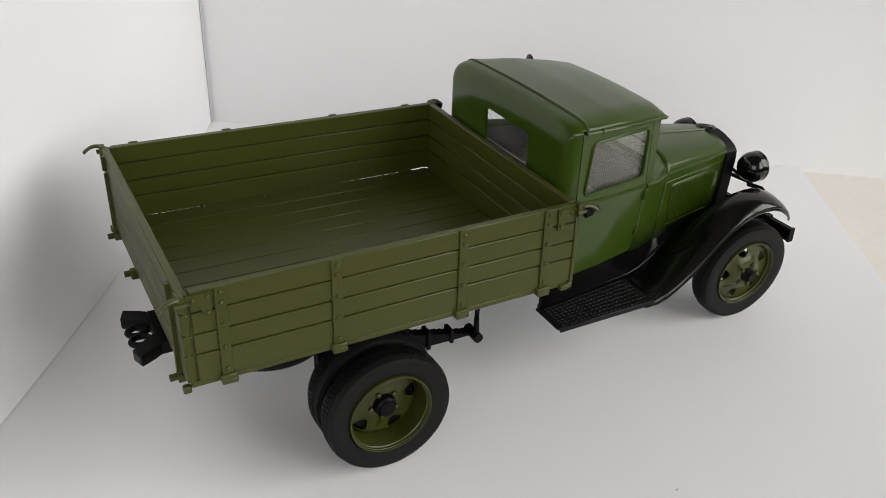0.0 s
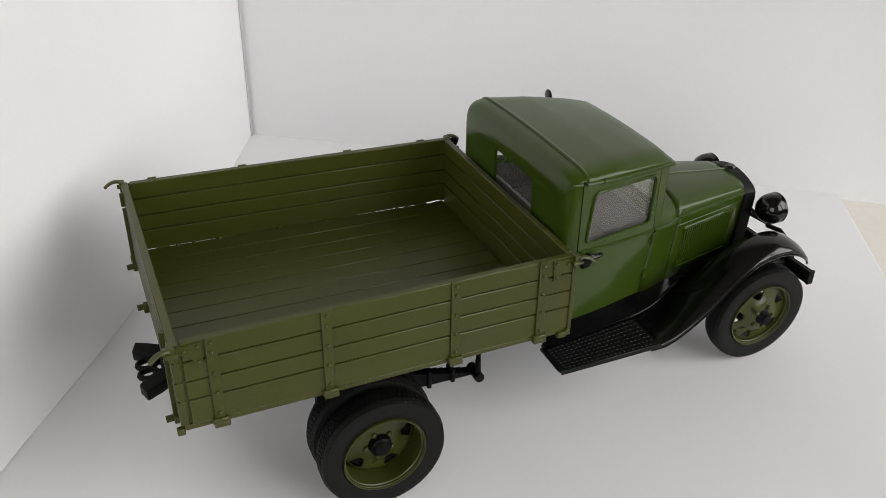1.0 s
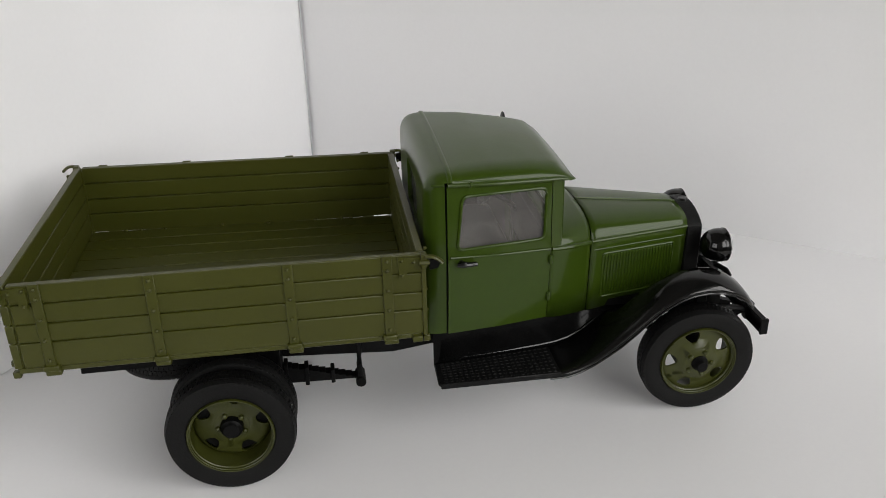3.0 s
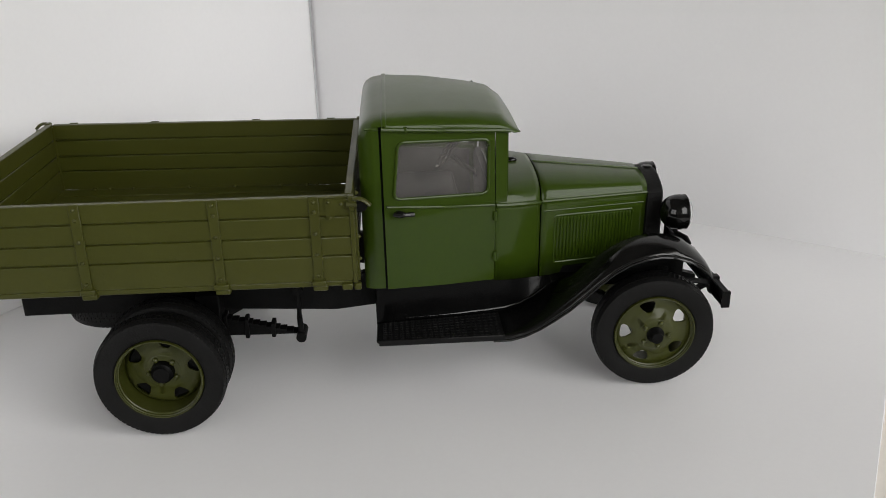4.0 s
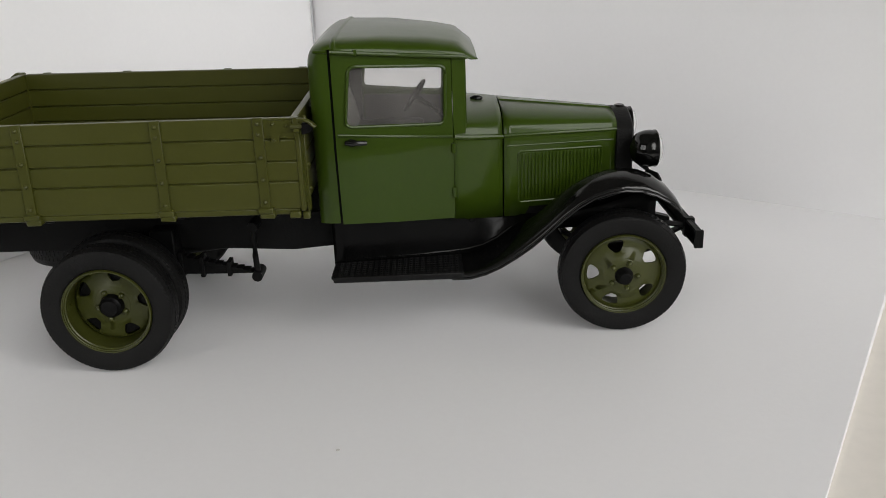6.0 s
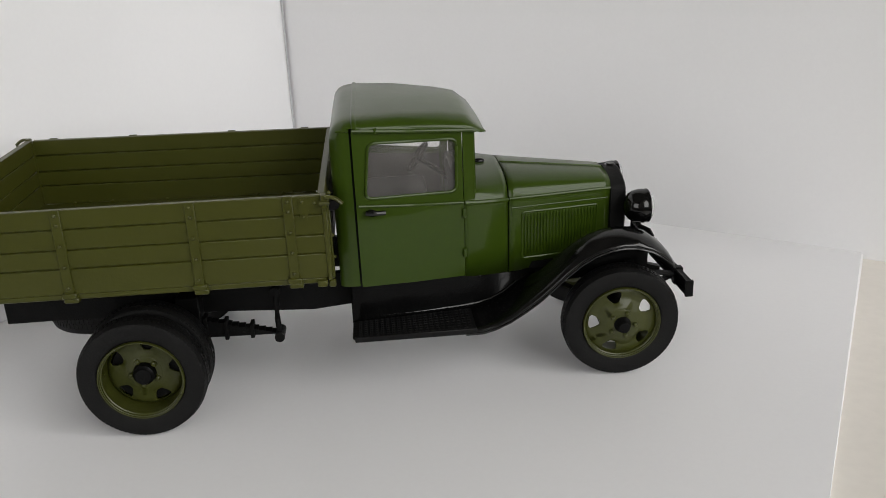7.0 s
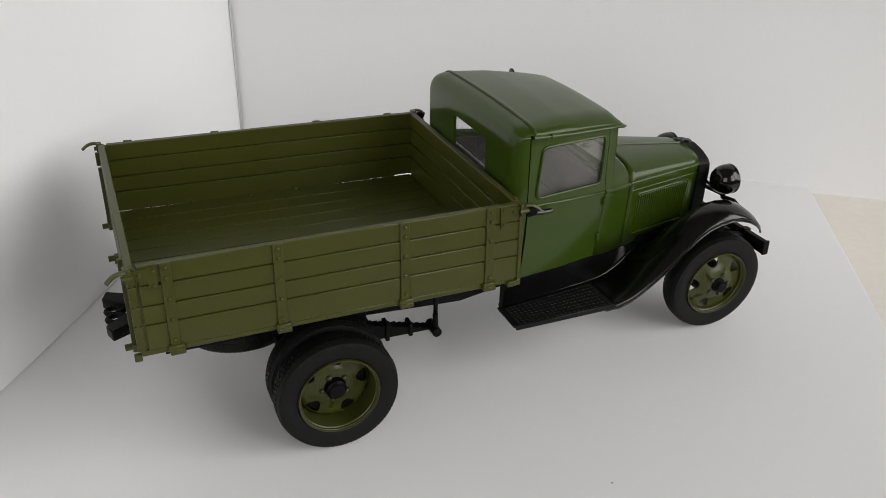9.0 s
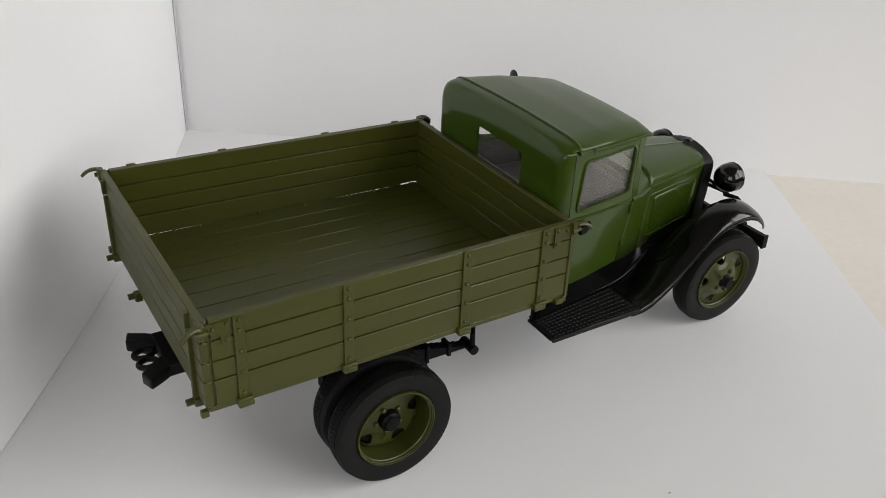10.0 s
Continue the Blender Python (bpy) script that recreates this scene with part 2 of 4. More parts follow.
# ---- the unseen room, the table and the white boards ----
def setting():
    U0, U1, V0, V1, Z0, Z1 = ROOM_U0, ROOM_U1, ROOM_V0, ROOM_V1, ROOM_Z0, ROOM_Z1

    def room_part(name, boxes, mat, label, category, bev=0.0):
        bm = bmesh.new()
        for q in boxes:
            box(bm, *(c / S for c in q), bev)
        ob = part(name, bm, mat)
        ob.matrix_world = pose(0, 0, 0, 0, 0, ROOM_TURN)
        return tagged(ob, label, category, kind="structure")
    room_part("floor", [(U0, U1, V0, V1, Z0 - 0.1, Z0)], PARQUET, "dark brown unseen room floor added below the table", "floor")
    room_part("ceiling", [(U0, U1, V0, V1, Z1, Z1 + 0.1)], CEILING, "plain unseen ceiling, dull to cut bounced light", "ceiling")
    room_part("wall_north", [(U0 - 0.2, U1 + 0.2, V1, V1 + 0.2, Z0 - 0.1, Z1 + 0.1)], WALL, "plain dull grey unseen wall added behind the table", "wall")
    room_part("wall_west", [(U0 - 0.2, U0, V0, V1, Z0 - 0.1, Z1 + 0.1)], WALL, "plain dull grey unseen wall added at the room's far end", "wall")

    def window_wall(name, window_name, span, opening, place, label):
        """A wall from span[0] to span[1] with an opening through it, its frame and sill; place(along, up, depth) is in metres."""
        a0, a1, z0, z1 = opening
        bm = bmesh.new()
        pierced(bm, lambda p, q, d: tuple(c / S for c in place(p, q, d)), [(span[0], Z0 - 0.1), (span[1], Z0 - 0.1), (span[1], Z1 + 0.1), (span[0], Z1 + 0.1)], [(a0, z0), (a1, z0), (a1, z1), (a0, z1)], 0.0, 0.2, 1)
        wall = part(name, bm, WALL, smooth=0)
        bm = bmesh.new()
        mid = (a0 + a1) / 2
        for p0, p1, q0, q1 in ((a0, a0 + 0.06, z0, z1), (a1 - 0.06, a1, z0, z1), (a0 + 0.06, a1 - 0.06, z0, z0 + 0.06), (a0 + 0.06, a1 - 0.06, z1 - 0.06, z1), (mid - 0.03, mid + 0.03, z0 + 0.06, z1 - 0.06)):
            lo, hi = place(p0, q0, 0.06), place(p1, q1, 0.12)
            box(bm, lo[0] / S, hi[0] / S, lo[1] / S, hi[1] / S, lo[2] / S, hi[2] / S, 0.1)
        window = part(window_name, bm, FRAME)
        bm = bmesh.new()
        lo, hi = place(a0 - 0.05, z0 - 0.035, -0.12), place(a1 + 0.05, z0 - 0.002, -0.002)
        box(bm, lo[0] / S, hi[0] / S, lo[1] / S, hi[1] / S, lo[2] / S, hi[2] / S, 0.2)
        part("window_sill", bm, FRAME, window, "white window sill")
        for ob in (wall, window):
            ob.matrix_world = pose(0, 0, 0, 0, 0, ROOM_TURN)
        tagged(wall, label, "wall", kind="structure")
        tagged(window, "white framed two-light unseen window, placed to light the room", "window", kind="structure")
    window_wall("wall_east", "window_1", (V0, V1), EAST_WINDOW, lambda p, q, d: (U1 + d, p, q), "pale unseen wall beside the table with a window through it")
    window_wall("wall_south", "window_2", (U0 - 0.2, U1 + 0.2), SOUTH_FILL_WINDOW, lambda p, q, d: (p, V0 - d, q), "pale unseen wall across the room, added with a fill-light window")
    bm = bmesh.new()
    box(bm, -16, 17, -4.1, 12.5, -1.0, -0.06, 0.15)
    table = tagged(part("table", bm, TABLE), "cream-coloured tabletop under the white boards", "table", kind="structure")
    for lx in (-14, 15):
        for ly in (-2.6, 11):
            bm = bmesh.new()
            box(bm, lx - 0.9, lx + 0.9, ly - 0.9, ly + 0.9, Z0 / S, -1.0, 0.08)
            part("table_leg", bm, TABLE, table)
    # floor board: its front edge runs slanting past the lorry's nose
    bm = bmesh.new()
    slab(bm, [(6.42, 1.49), (3.70, -2.98), (3.2, -3.8), (-5.05, -3.8), (-2.70, 0.2), (0.40, 5.62)], "z", -0.06, 0.0, 0.022)
    tagged(part("floor_board", bm, BOARD), "white smooth card sheet the model truck stands on", "backdrop", kind="structure")

    # back board, leaning a little on the table
    t = Vector((0.811, -0.585))
    o = Vector((0.60, 5.335))
    nrm = Vector((0.585, 0.811))

    def board(name, pts, z0, z1, thick, label):
        bm = bmesh.new()
        k = len(pts)
        ring = []
        for i, p in enumerate(pts):
            a, b = pts[max(i - 1, 0)], pts[min(i + 1, k - 1)]
            d = (Vector(b) - Vector(a)).normalized()
            ring.append((Vector(p), Vector((-d.y, d.x)) * thick))
        out = [p for p, q in ring] + [p + q for p, q in reversed(ring)]
        loft(bm, [[(p.x, p.y, z) for p in out] for z in (z0, z0 + (z1 - z0) / 2, z1)], True, True)
        tagged(part(name, bm, BOARD, smooth=30), label, "backdrop", kind="structure")
    board("back_board", [tuple(o + t * s + nrm * (0.05 * math.sin(s * 0.42))) for s in [-0.4 + 12.4 * i / 24 for i in range(25)]], -0.06, 7.35, 0.07, "white smooth card standing behind the model truck")
    o2, e2 = Vector((0.60, 5.31)), Vector((-4.2, -3.0))
    d2 = (e2 - o2)
    n2 = Vector((-d2.y, d2.x)).normalized()
    pts = [tuple(o2 + d2 * (i / 24) + n2 * (0.13 * math.sin(math.pi * min(1.0, i / 14.5)))) for i in range(25)]
    board("side_board", list(reversed(pts)), 0.006, 7.35, 0.07, "white smooth card standing beside the model truck's tail")
    bm = bmesh.new()
    box(bm, 0.590, 0.608, 5.272, 5.292, 0.0, 7.35)
    tagged(part("trim", bm, SEAM), "thin grey seam where the two boards meet", "trim", kind="structure")
    bm = bmesh.new()
    ball(bm, (1.52, -2.055, 0.002), 0.009, 1.3, 0.8, 0.6, 8, 5)
    tagged(part("dust_speck", bm, SPECK), "tiny dark speck of dust on the white board", "speck")


setting()

# ---- the lorry ----
truck = new("model_truck")
tagged(truck, "olive and green scale model lorry with black mudguards", "model truck")


def empty(name, label=""):
    e = new(name)
    e.parent = truck
    if label:
        e["label"] = label
    return e


# wheels
TYRE_R = 0.425


def tyre_mesh(parent):
    half = [(-0.050, 0.272), (-0.066, 0.280), (-0.077, 0.288), (-0.080, 0.300), (-0.083, 0.330), (-0.086, 0.352), (-0.085, 0.374), (-0.084, 0.392), (-0.080, 0.404), (-0.071, 0.4125), (-0.05, 0.4175), (-0.02, 0.4195)]
    bm = bmesh.new()
    spin(bm, half + [(-y, r) for y, r in reversed(half)], 72)
    tyre = part("tyre", bm, RUBBER, parent, "black rubber tyre with a block tread", 50)
    bm = bmesh.new()
    n = 78
    for k in range(n):
        a0 = 2 * math.pi * k / n
        for y0, y1, off, r0, r1 in ((-0.0825, -0.042, 0.0, 0.398, 0.4210), (-0.039, -0.002, 0.5, 0.410, 0.4235), (0.002, 0.039, 0.0, 0.410, 0.4235), (0.042, 0.0825, 0.5, 0.398, 0.4210)):
            w = 2 * math.pi / n * 0.40
            a = a0 + off * 2 * math.pi / n
            ring = []
            for r, sh in ((r0, 1.0), (r1, 0.92)):
                row = []
                for yy, aa in ((y0, a - w * sh), (y1, a - w * sh), (y1, a + w * sh), (y0, a + w * sh)):
                    rr = r - (0.0125 if abs(yy) > 0.06 and r == r1 else 0)
                    row.append((rr * math.cos(aa), yy, rr * math.sin(aa)))
                ring.append(row)
            loft(bm, ring, True, True)
    part("tread", bm, RUBBER, tyre, "block tread", 0)
    return tyre


def disc(bm, depth, thick=0.014):
    """Pressed wheel disc with five hand holes; depth(r) is its y."""
    r_in, r_out, n = 0.115, 0.262, 5
    half = math.pi / n
    hole = rounded([(0.158, -0.018), (0.158, 0.018), (0.190, 0.045), (0.218, 0.057), (0.233, 0.043), (0.238, 0.0), (0.233, -0.043), (0.218, -0.057), (0.190, -0.045)], 0.010, 3)
    for k in range(n):
        a0 = 2 * math.pi * k / n + math.radians(54)

        def place(u, v, d):
            return (u * math.cos(a0) - v * math.sin(a0), depth(math.hypot(u, v)) + d, u * math.sin(a0) + v * math.cos(a0))
        m = 8
        outer = [(r_out * math.cos(half * (-1 + 2 * i / m)), r_out * math.sin(half * (-1 + 2 * i / m))) for i in range(m + 1)]
        outer += [(r_in * math.cos(half * (1 - 2 * i / 4)), r_in * math.sin(half * (1 - 2 * i / 4))) for i in range(5)]
        pierced(bm, place, outer, hole, 0.0, thick, 3)


def wheel(name, front, label):
    hub = new(name)
    hub.parent = truck
    hub["label"] = label
    tyre_mesh(hub)
    bm = bmesh.new()
    spin(bm, [(-0.030, 0.258), (-0.058, 0.259), (-0.064, 0.266), (-0.077, 0.267), (-0.080, 0.272), (-0.089, 0.273), (-0.090, 0.280), (-0.072, 0.284), (-0.060, 0.280), (-0.050, 0.276), (0.05, 0.276), (0.080, 0.284), (0.118, 0.278), (0.118, 0.260), (0.06, 0.262), (-0.030, 0.258)], 56)
    part("rim", bm, OLIVE_WHEEL, hub, "olive painted steel rim", 35)
    if front:
        def depth(r):
            return float(np.interp(r, [0.11, 0.135, 0.16, 0.2, 0.24, 0.27], [-0.092, -0.086, -0.062, -0.050, -0.044, -0.030]))
    else:
        def depth(r):
            return float(np.interp(r, [0.11, 0.135, 0.16, 0.2, 0.24, 0.27], [0.040, 0.044, 0.058, 0.060, 0.066, 0.110]))
    bm = bmesh.new()
    disc(bm, depth)
    y = depth(0.11)
    spin(bm, [(y, 0.116), (y - 0.004, 0.108), (y - 0.004, 0.05), (y + 0.02, 0.05), (y + 0.02, 0.116)], 40)
    plate = part("wheel_disc", bm, OLIVE_WHEEL, hub, "pressed olive disc with five openings", 30)
    for k in range(5):
        a = 2 * math.pi * k / 5 + math.radians(18)
        bm = bmesh.new()
        c = (0.092 * math.cos(a), 0.092 * math.sin(a))
        rod(bm, (c[0], y, c[1]), (c[0], y - 0.016, c[1]), 0.020, 0.019, 10)
        ball(bm, (c[0], y - 0.016, c[1]), 0.018, 1, 0.8, 1, 10, 6)
        part("wheel_nut", bm, OLIVE_WHEEL, plate, "", 30)
    bm = bmesh.new()
    tip = -0.155 if front else -0.030
    # at the rear the broad black cap holds the recess's shade in its colour
    spin(bm, [(y, 0.062 if front else 0.078), (y - 0.014, 0.060 if front else 0.076), (y - 0.020, 0.054 if front else 0.074), (tip + 0.024, 0.048 if front else 0.070), (tip + 0.016, 0.043 if front else 0.060), (tip, 0.041 if front else 0.052), (tip - 0.004, 0.036), (tip - 0.004, 0.0)], 28)
    part("hub_cap", bm, SATIN, hub, "black hub cap, the rear one blackened for recess shade", 35)
    bm = bmesh.new()
    rod(bm, (0, -0.028 if front else y + 0.042, 0), (0, 0.12 if front else 0.135, 0), 0.145 if front else 0.225, 0.145 if front else 0.245, 28)
    part("brake_drum", bm, SATIN, hub)
    return hub


def place_wheels():
    w = wheel("front_wheel", True, "front wheel with black tyre and domed olive disc")
    w.matrix_basis = pose(3.318 * S, -0.655 * S, TYRE_R * S, 3, 21, 0)
    copy_thing(w, pose(3.318 * S, 0.655 * S, TYRE_R * S, 3, 20, 180))
    w = wheel("rear_wheel", False, "outer rear wheel with black tyre and deep olive disc")
    w.matrix_basis = pose(-0.004 * S, -0.970 * S, TYRE_R * S, 0, -25, 0)
    copy_thing(w, pose(0, 0.968 * S, TYRE_R * S, 0, 33, 180))
    for y, turn in ((-0.735, 0), (0.735, 180)):
        i = copy_thing(w, pose(0, y * S, TYRE_R * S, 0, 25, turn))
        i["label"] = "inner rear wheel of a twin pair"
    spare = copy_thing(w, pose(-0.45 * S, 0, 0.58 * S, 90, 0, 0))
    spare["label"] = "spare wheel slung flat under the bed"


place_wheels()

# cargo bed
X0, X1, YB, TOP = -1.20, 1.30, 1.06, 1.63
COURSES = [(1.508, 1.63), (1.374, 1.500), (1.249, 1.366), (1.074, 1.241)]
TH = 0.048


def planks(parent, a, b, fixed, axis, sag=0.0):
    """Four boards one above the other, from a to b along axis; the joints are recessed."""
    for k, (z0, z1) in enumerate(COURSES):
        bm = bmesh.new()
        if axis == "x":
            box(bm, a, b, fixed, fixed + TH, z0, z1, 0.005)
            if sag and k == 3:
                bmesh.ops.subdivide_edges(bm, edges=[e for e in bm.edges if abs(e.verts[0].co.x - e.verts[1].co.x) > 1], cuts=60, use_grid_fill=True)
                for v in bm.verts:
                    if v.co.z < (z0 + z1) / 2:
                        v.co.z += sag * float(np.interp(v.co.x, [-1.2, -1.02, -0.6, -0.45, -0.38, 0.2, 0.3, 0.5, 1.0, 1.1, 1.22, 1.3], [0.8, 0.66, 0.5, 0.35, 0, 0, 0.35, 0.5, 0.64, 0.95, 1.1, 0.4]))
        else:
            box(bm, fixed, fixed + TH, a, b, z0, z1, 0.005)
        part("plank", bm, OLIVE, parent)
    bm = bmesh.new()
    z = 1.14 if sag else 1.07
    if axis == "x":
        box(bm, a + 0.003, b - 0.003, fixed + 0.016, fixed + TH - 0.014, z, TOP - 0.004)
    else:
        box(bm, fixed + 0.016, fixed + TH - 0.014, a + 0.003, b - 0.003, 1.07, TOP - 0.004)
    part("backing", bm, OLIVE, parent)


def rivet(parent, x, y, z, axis, sign, r=0.0135):
    bm = bmesh.new()
    d = Vector((sign, 0, 0)) if axis == "x" else Vector((0, sign, 0))
    c = Vector((x, y, z))
    rod(bm, c - d * 0.004, c + d * 0.006, r, r * 0.92, 10)
    rod(bm, c + d * 0.006, c + d * 0.016, r * 0.92, r * 0.4, 10)
    part("rivet", bm, OLIVE, parent, "", 60)


def strap_on_side(parent, x, s):
    y = s * YB
    bm = bmesh.new()
    box(bm, x - 0.031, x + 0.031, y - s * 0.006, y + s * 0.013, 1.085, TOP + 0.005, 0.003)
    part("strap", bm, OLIVE, parent)
    bm = bmesh.new()
    box(bm, x - 0.046, x + 0.046, y - s * 0.05, y + s * 0.030, 1.052, 1.088, 0.006)
    box(bm, x - 0.038, x + 0.052, y - s * 0.05, y + s * 0.024, 1.020, 1.054, 0.006)
    part("hinge_foot", bm, OLIVE, parent)
    for z in (1.602, 1.538, 1.400, 1.262, 1.122):
        rivet(parent, x, y + s * 0.013, z, "y", s)


def latch(parent, x, s, d):
    """Corner catch: a three-cornered plate, an eye and a curved handle that points away along d."""
    y = s * YB
    bm = bmesh.new()
    pts = [(x - d * 0.160, 1.620), (x - d * 0.020, 1.612), (x - d * 0.020, 1.568), (x - d * 0.100, 1.540), (x - d * 0.112, 1.478), (x - d * 0.155, 1.474)]
    slab(bm, pts, "y", y - s * 0.004, y + s * 0.012)
    part("latch_plate", bm, OLIVE, parent)
    for u, z in ((0.138, 1.598), (0.062, 1.585), (0.135, 1.500)):
        rivet(parent, x - d * u, y + s * 0.012, z, "y", s, 0.0125)
    bm = bmesh.new()
    box(bm, x - d * 0.02, x + d * 0.02, y - s * 0.03, y + s * 0.035, 1.545, 1.637, 0.006)
    rod(bm, (x - d * 0.03, y + s * 0.03, 1.585), (x + d * 0.035, y + s * 0.03, 1.585), 0.016, None, 8)
    part("latch_block", bm, OLIVE, parent)
    bm = bmesh.new()
    arc = [(x + d * (0.01 + 0.105 * f), y + s * (0.030 + 0.02 * f), 1.622 + 0.012 * math.sin(f * 2.2) - 0.05 * f * f) for f in [i / 8 for i in range(9)]]
    tube(bm, arc, 0.020, 8, 0.6)
    part("latch_handle", bm, OLIVE, parent, "curved latch handle")
    if d < 0:
        return
    bm = bmesh.new()
    slab(bm, [(x + d * 0.03, 1.535), (x + d * 0.085, 1.545), (x + d * 0.105, 1.585), (x + d * 0.085, 1.612), (x + d * 0.03, 1.60)], "y", y - s * 0.005, y + s * 0.046, 0.006)
    part("latch_eye", bm, SATIN, parent, "dark latch block")


def side(s):
    e = empty("bed_side", "olive planked drop side with riveted straps")
    planks(e, X0 + TH + 0.012, X1, s * YB if s < 0 else YB - TH, "x", 0.020 if s > 0 else 0.0)
    for x in (-0.985, -0.341, 0.466, 1.067):
        strap_on_side(e, x, s)
    latch(e, X1 - 0.005, s, 1)
    latch(e, X0 + 0.01, s, -1)
    bm = bmesh.new()
    box(bm, X0 + TH - 0.002, X0 + TH + 0.016, s * (YB - TH + 0.002), s * (YB - 0.014), 1.08, 1.61)
    part("corner_post", bm, OLIVE, e)
    # end cleat and foot at the cab
    x = X1 - 0.022
    bm = bmesh.new()
    box(bm, x, x + 0.03, s * (YB - TH - 0.004), s * (YB + 0.010), 1.06, 1.55, 0.005)
    part("end_cleat", bm, OLIVE, e)
    bm = bmesh.new()
    box(bm, x - 0.07, x - 0.005, s * (YB - 0.05), s * (YB + 0.022), 1.018, 1.060, 0.006)
    part("corner_foot", bm, OLIVE, e)
    bm = bmesh.new()
    a = s * YB
    if s < 0:
        box(bm, X0 + 0.02, X1 - 0.03, a + 0.006, a + TH, 1.036, 1.074, 0.006)
        part("sill", bm, OLIVE, e)
    return e


side(-1)
side(1)


def end_board(name, x, d, label):
    e = empty(name, label)
    w = YB - 0.004 if d < 0 else YB - TH - 0.006
    planks(e, -w, w, x, "y")
    xo = x if d < 0 else x + TH
    for y in (-0.90, 0.90):
        bm = bmesh.new()
        if d < 0:
            box(bm, xo - 0.024, xo + 0.005, y - 0.016, y + 0.016, 1.02, 1.500, 0.004)
            box(bm, xo - 0.028, xo + 0.005, y - 0.011, y + 0.011, 1.520, 1.622, 0.004)
        else:
            box(bm, xo - 0.005, xo + 0.018, y - 0.028, y + 0.028, 1.02, 1.56, 0.004)
        part("strap", bm, OLIVE, e)
        for z in (1.60, 1.535, 1.31, 1.16):
            rivet(e, xo + d * (0.003 if d < 0 else 0.018), y + (0.032 if d < 0 else 0), z, "x", d)
        if d < 0:
            bm = bmesh.new()
            rod(bm, (xo - 0.01, y, 1.03), (xo - 0.066, y, 1.028), 0.021, None, 12)
            box(bm, xo - 0.024, xo + 0.03, y - 0.032, y + 0.032, 1.0, 1.05, 0.006)
            part("hinge_peg", bm, OLIVE, e)
    if d < 0:
        bm = bmesh.new()
        rod(bm, (xo - 0.01, 0.33, 1.03), (xo - 0.066, 0.33, 1.028), 0.021, None, 12)
        box(bm, xo - 0.028, xo + 0.02, 0.30, 0.36, 0.99, 1.052, 0.006)
        part("hinge_peg", bm, OLIVE, e)
    for s in (-1, 1):
        bm = bmesh.new()
        box(bm, xo - d * 0.02, xo + d * 0.025, s * 1.005, s * 1.045, 1.0, 1.045, 0.006)
        part("corner_foot", bm, OLIVE, e)


end_board("tailgate", X0, -1, "closed olive planked tailgate")
end_board("headboard", X1 - TH, 1, "olive planked headboard against the cab")


def bed_floor():
    e = empty("bed_floor", "olive plank floor of the cargo bed")
    n = 11
    w = 2 * (YB - TH - 0.002) / n
    for k in range(n):
        y = -(YB - TH - 0.002) + k * w
        bm = bmesh.new()
        box(bm, X0 + TH + 0.004, X1 - TH - 0.004, y + 0.0025, y + w - 0.0025, 1.050, 1.090, 0.004)
        part("floor_plank", bm, OLIVE, e)
    bm = bmesh.new()
    box(bm, X0 + 0.012, X1 - 0.012, -1.010, 1.012, 1.043, 1.071)
    part("under_board", bm, OLIVE, e)
    for x in (-0.985, -0.341, 0.466, 1.067):
        bm = bmesh.new()
        box(bm, x - 0.04, x + 0.04, -0.86, 0.86, 0.965, 1.046, 0.006)
        part("cross_beam", bm, SATIN, e)
    for x in (-0.885, -0.765, -0.575, -0.12, 0.25, 0.63, 0.842, 0.924):
        bm = bmesh.new()
        ball(bm, (x, 0.990, 1.096), 0.015, 1.1, 1, 0.8, 8, 6)
        part("bolt_head", bm, OLIVE, e)
    for y in (-0.40, 0.40):
        bm = bmesh.new()
        box(bm, X0 + 0.16, X1 - 0.05, y - 0.05, y + 0.05, 0.845, 0.957, 0.006)
        part("bearer", bm, SATIN, e)


bed_floor()


def settle_bed():
    """The glued-on bed sits a little askew: narrower ahead, a little low at the cab."""
    for e in truck.children:
        if e.name.split(".")[0] not in ("bed_side", "tailgate", "headboard", "bed_floor"):
            continue
        for ob in e.children:
            for v in ob.data.vertices:
                f = (v.co.x / S + 1.2) / 2.5
                near, far = -1.06 + 0.03 * f, 1.02 - 0.065 * f
                v.co.y = ((near + far) / 2 * S + v.co.y * (far - near) / 2.12)
                v.co.z += (0.004 - 0.024 * f) * S


settle_bed()


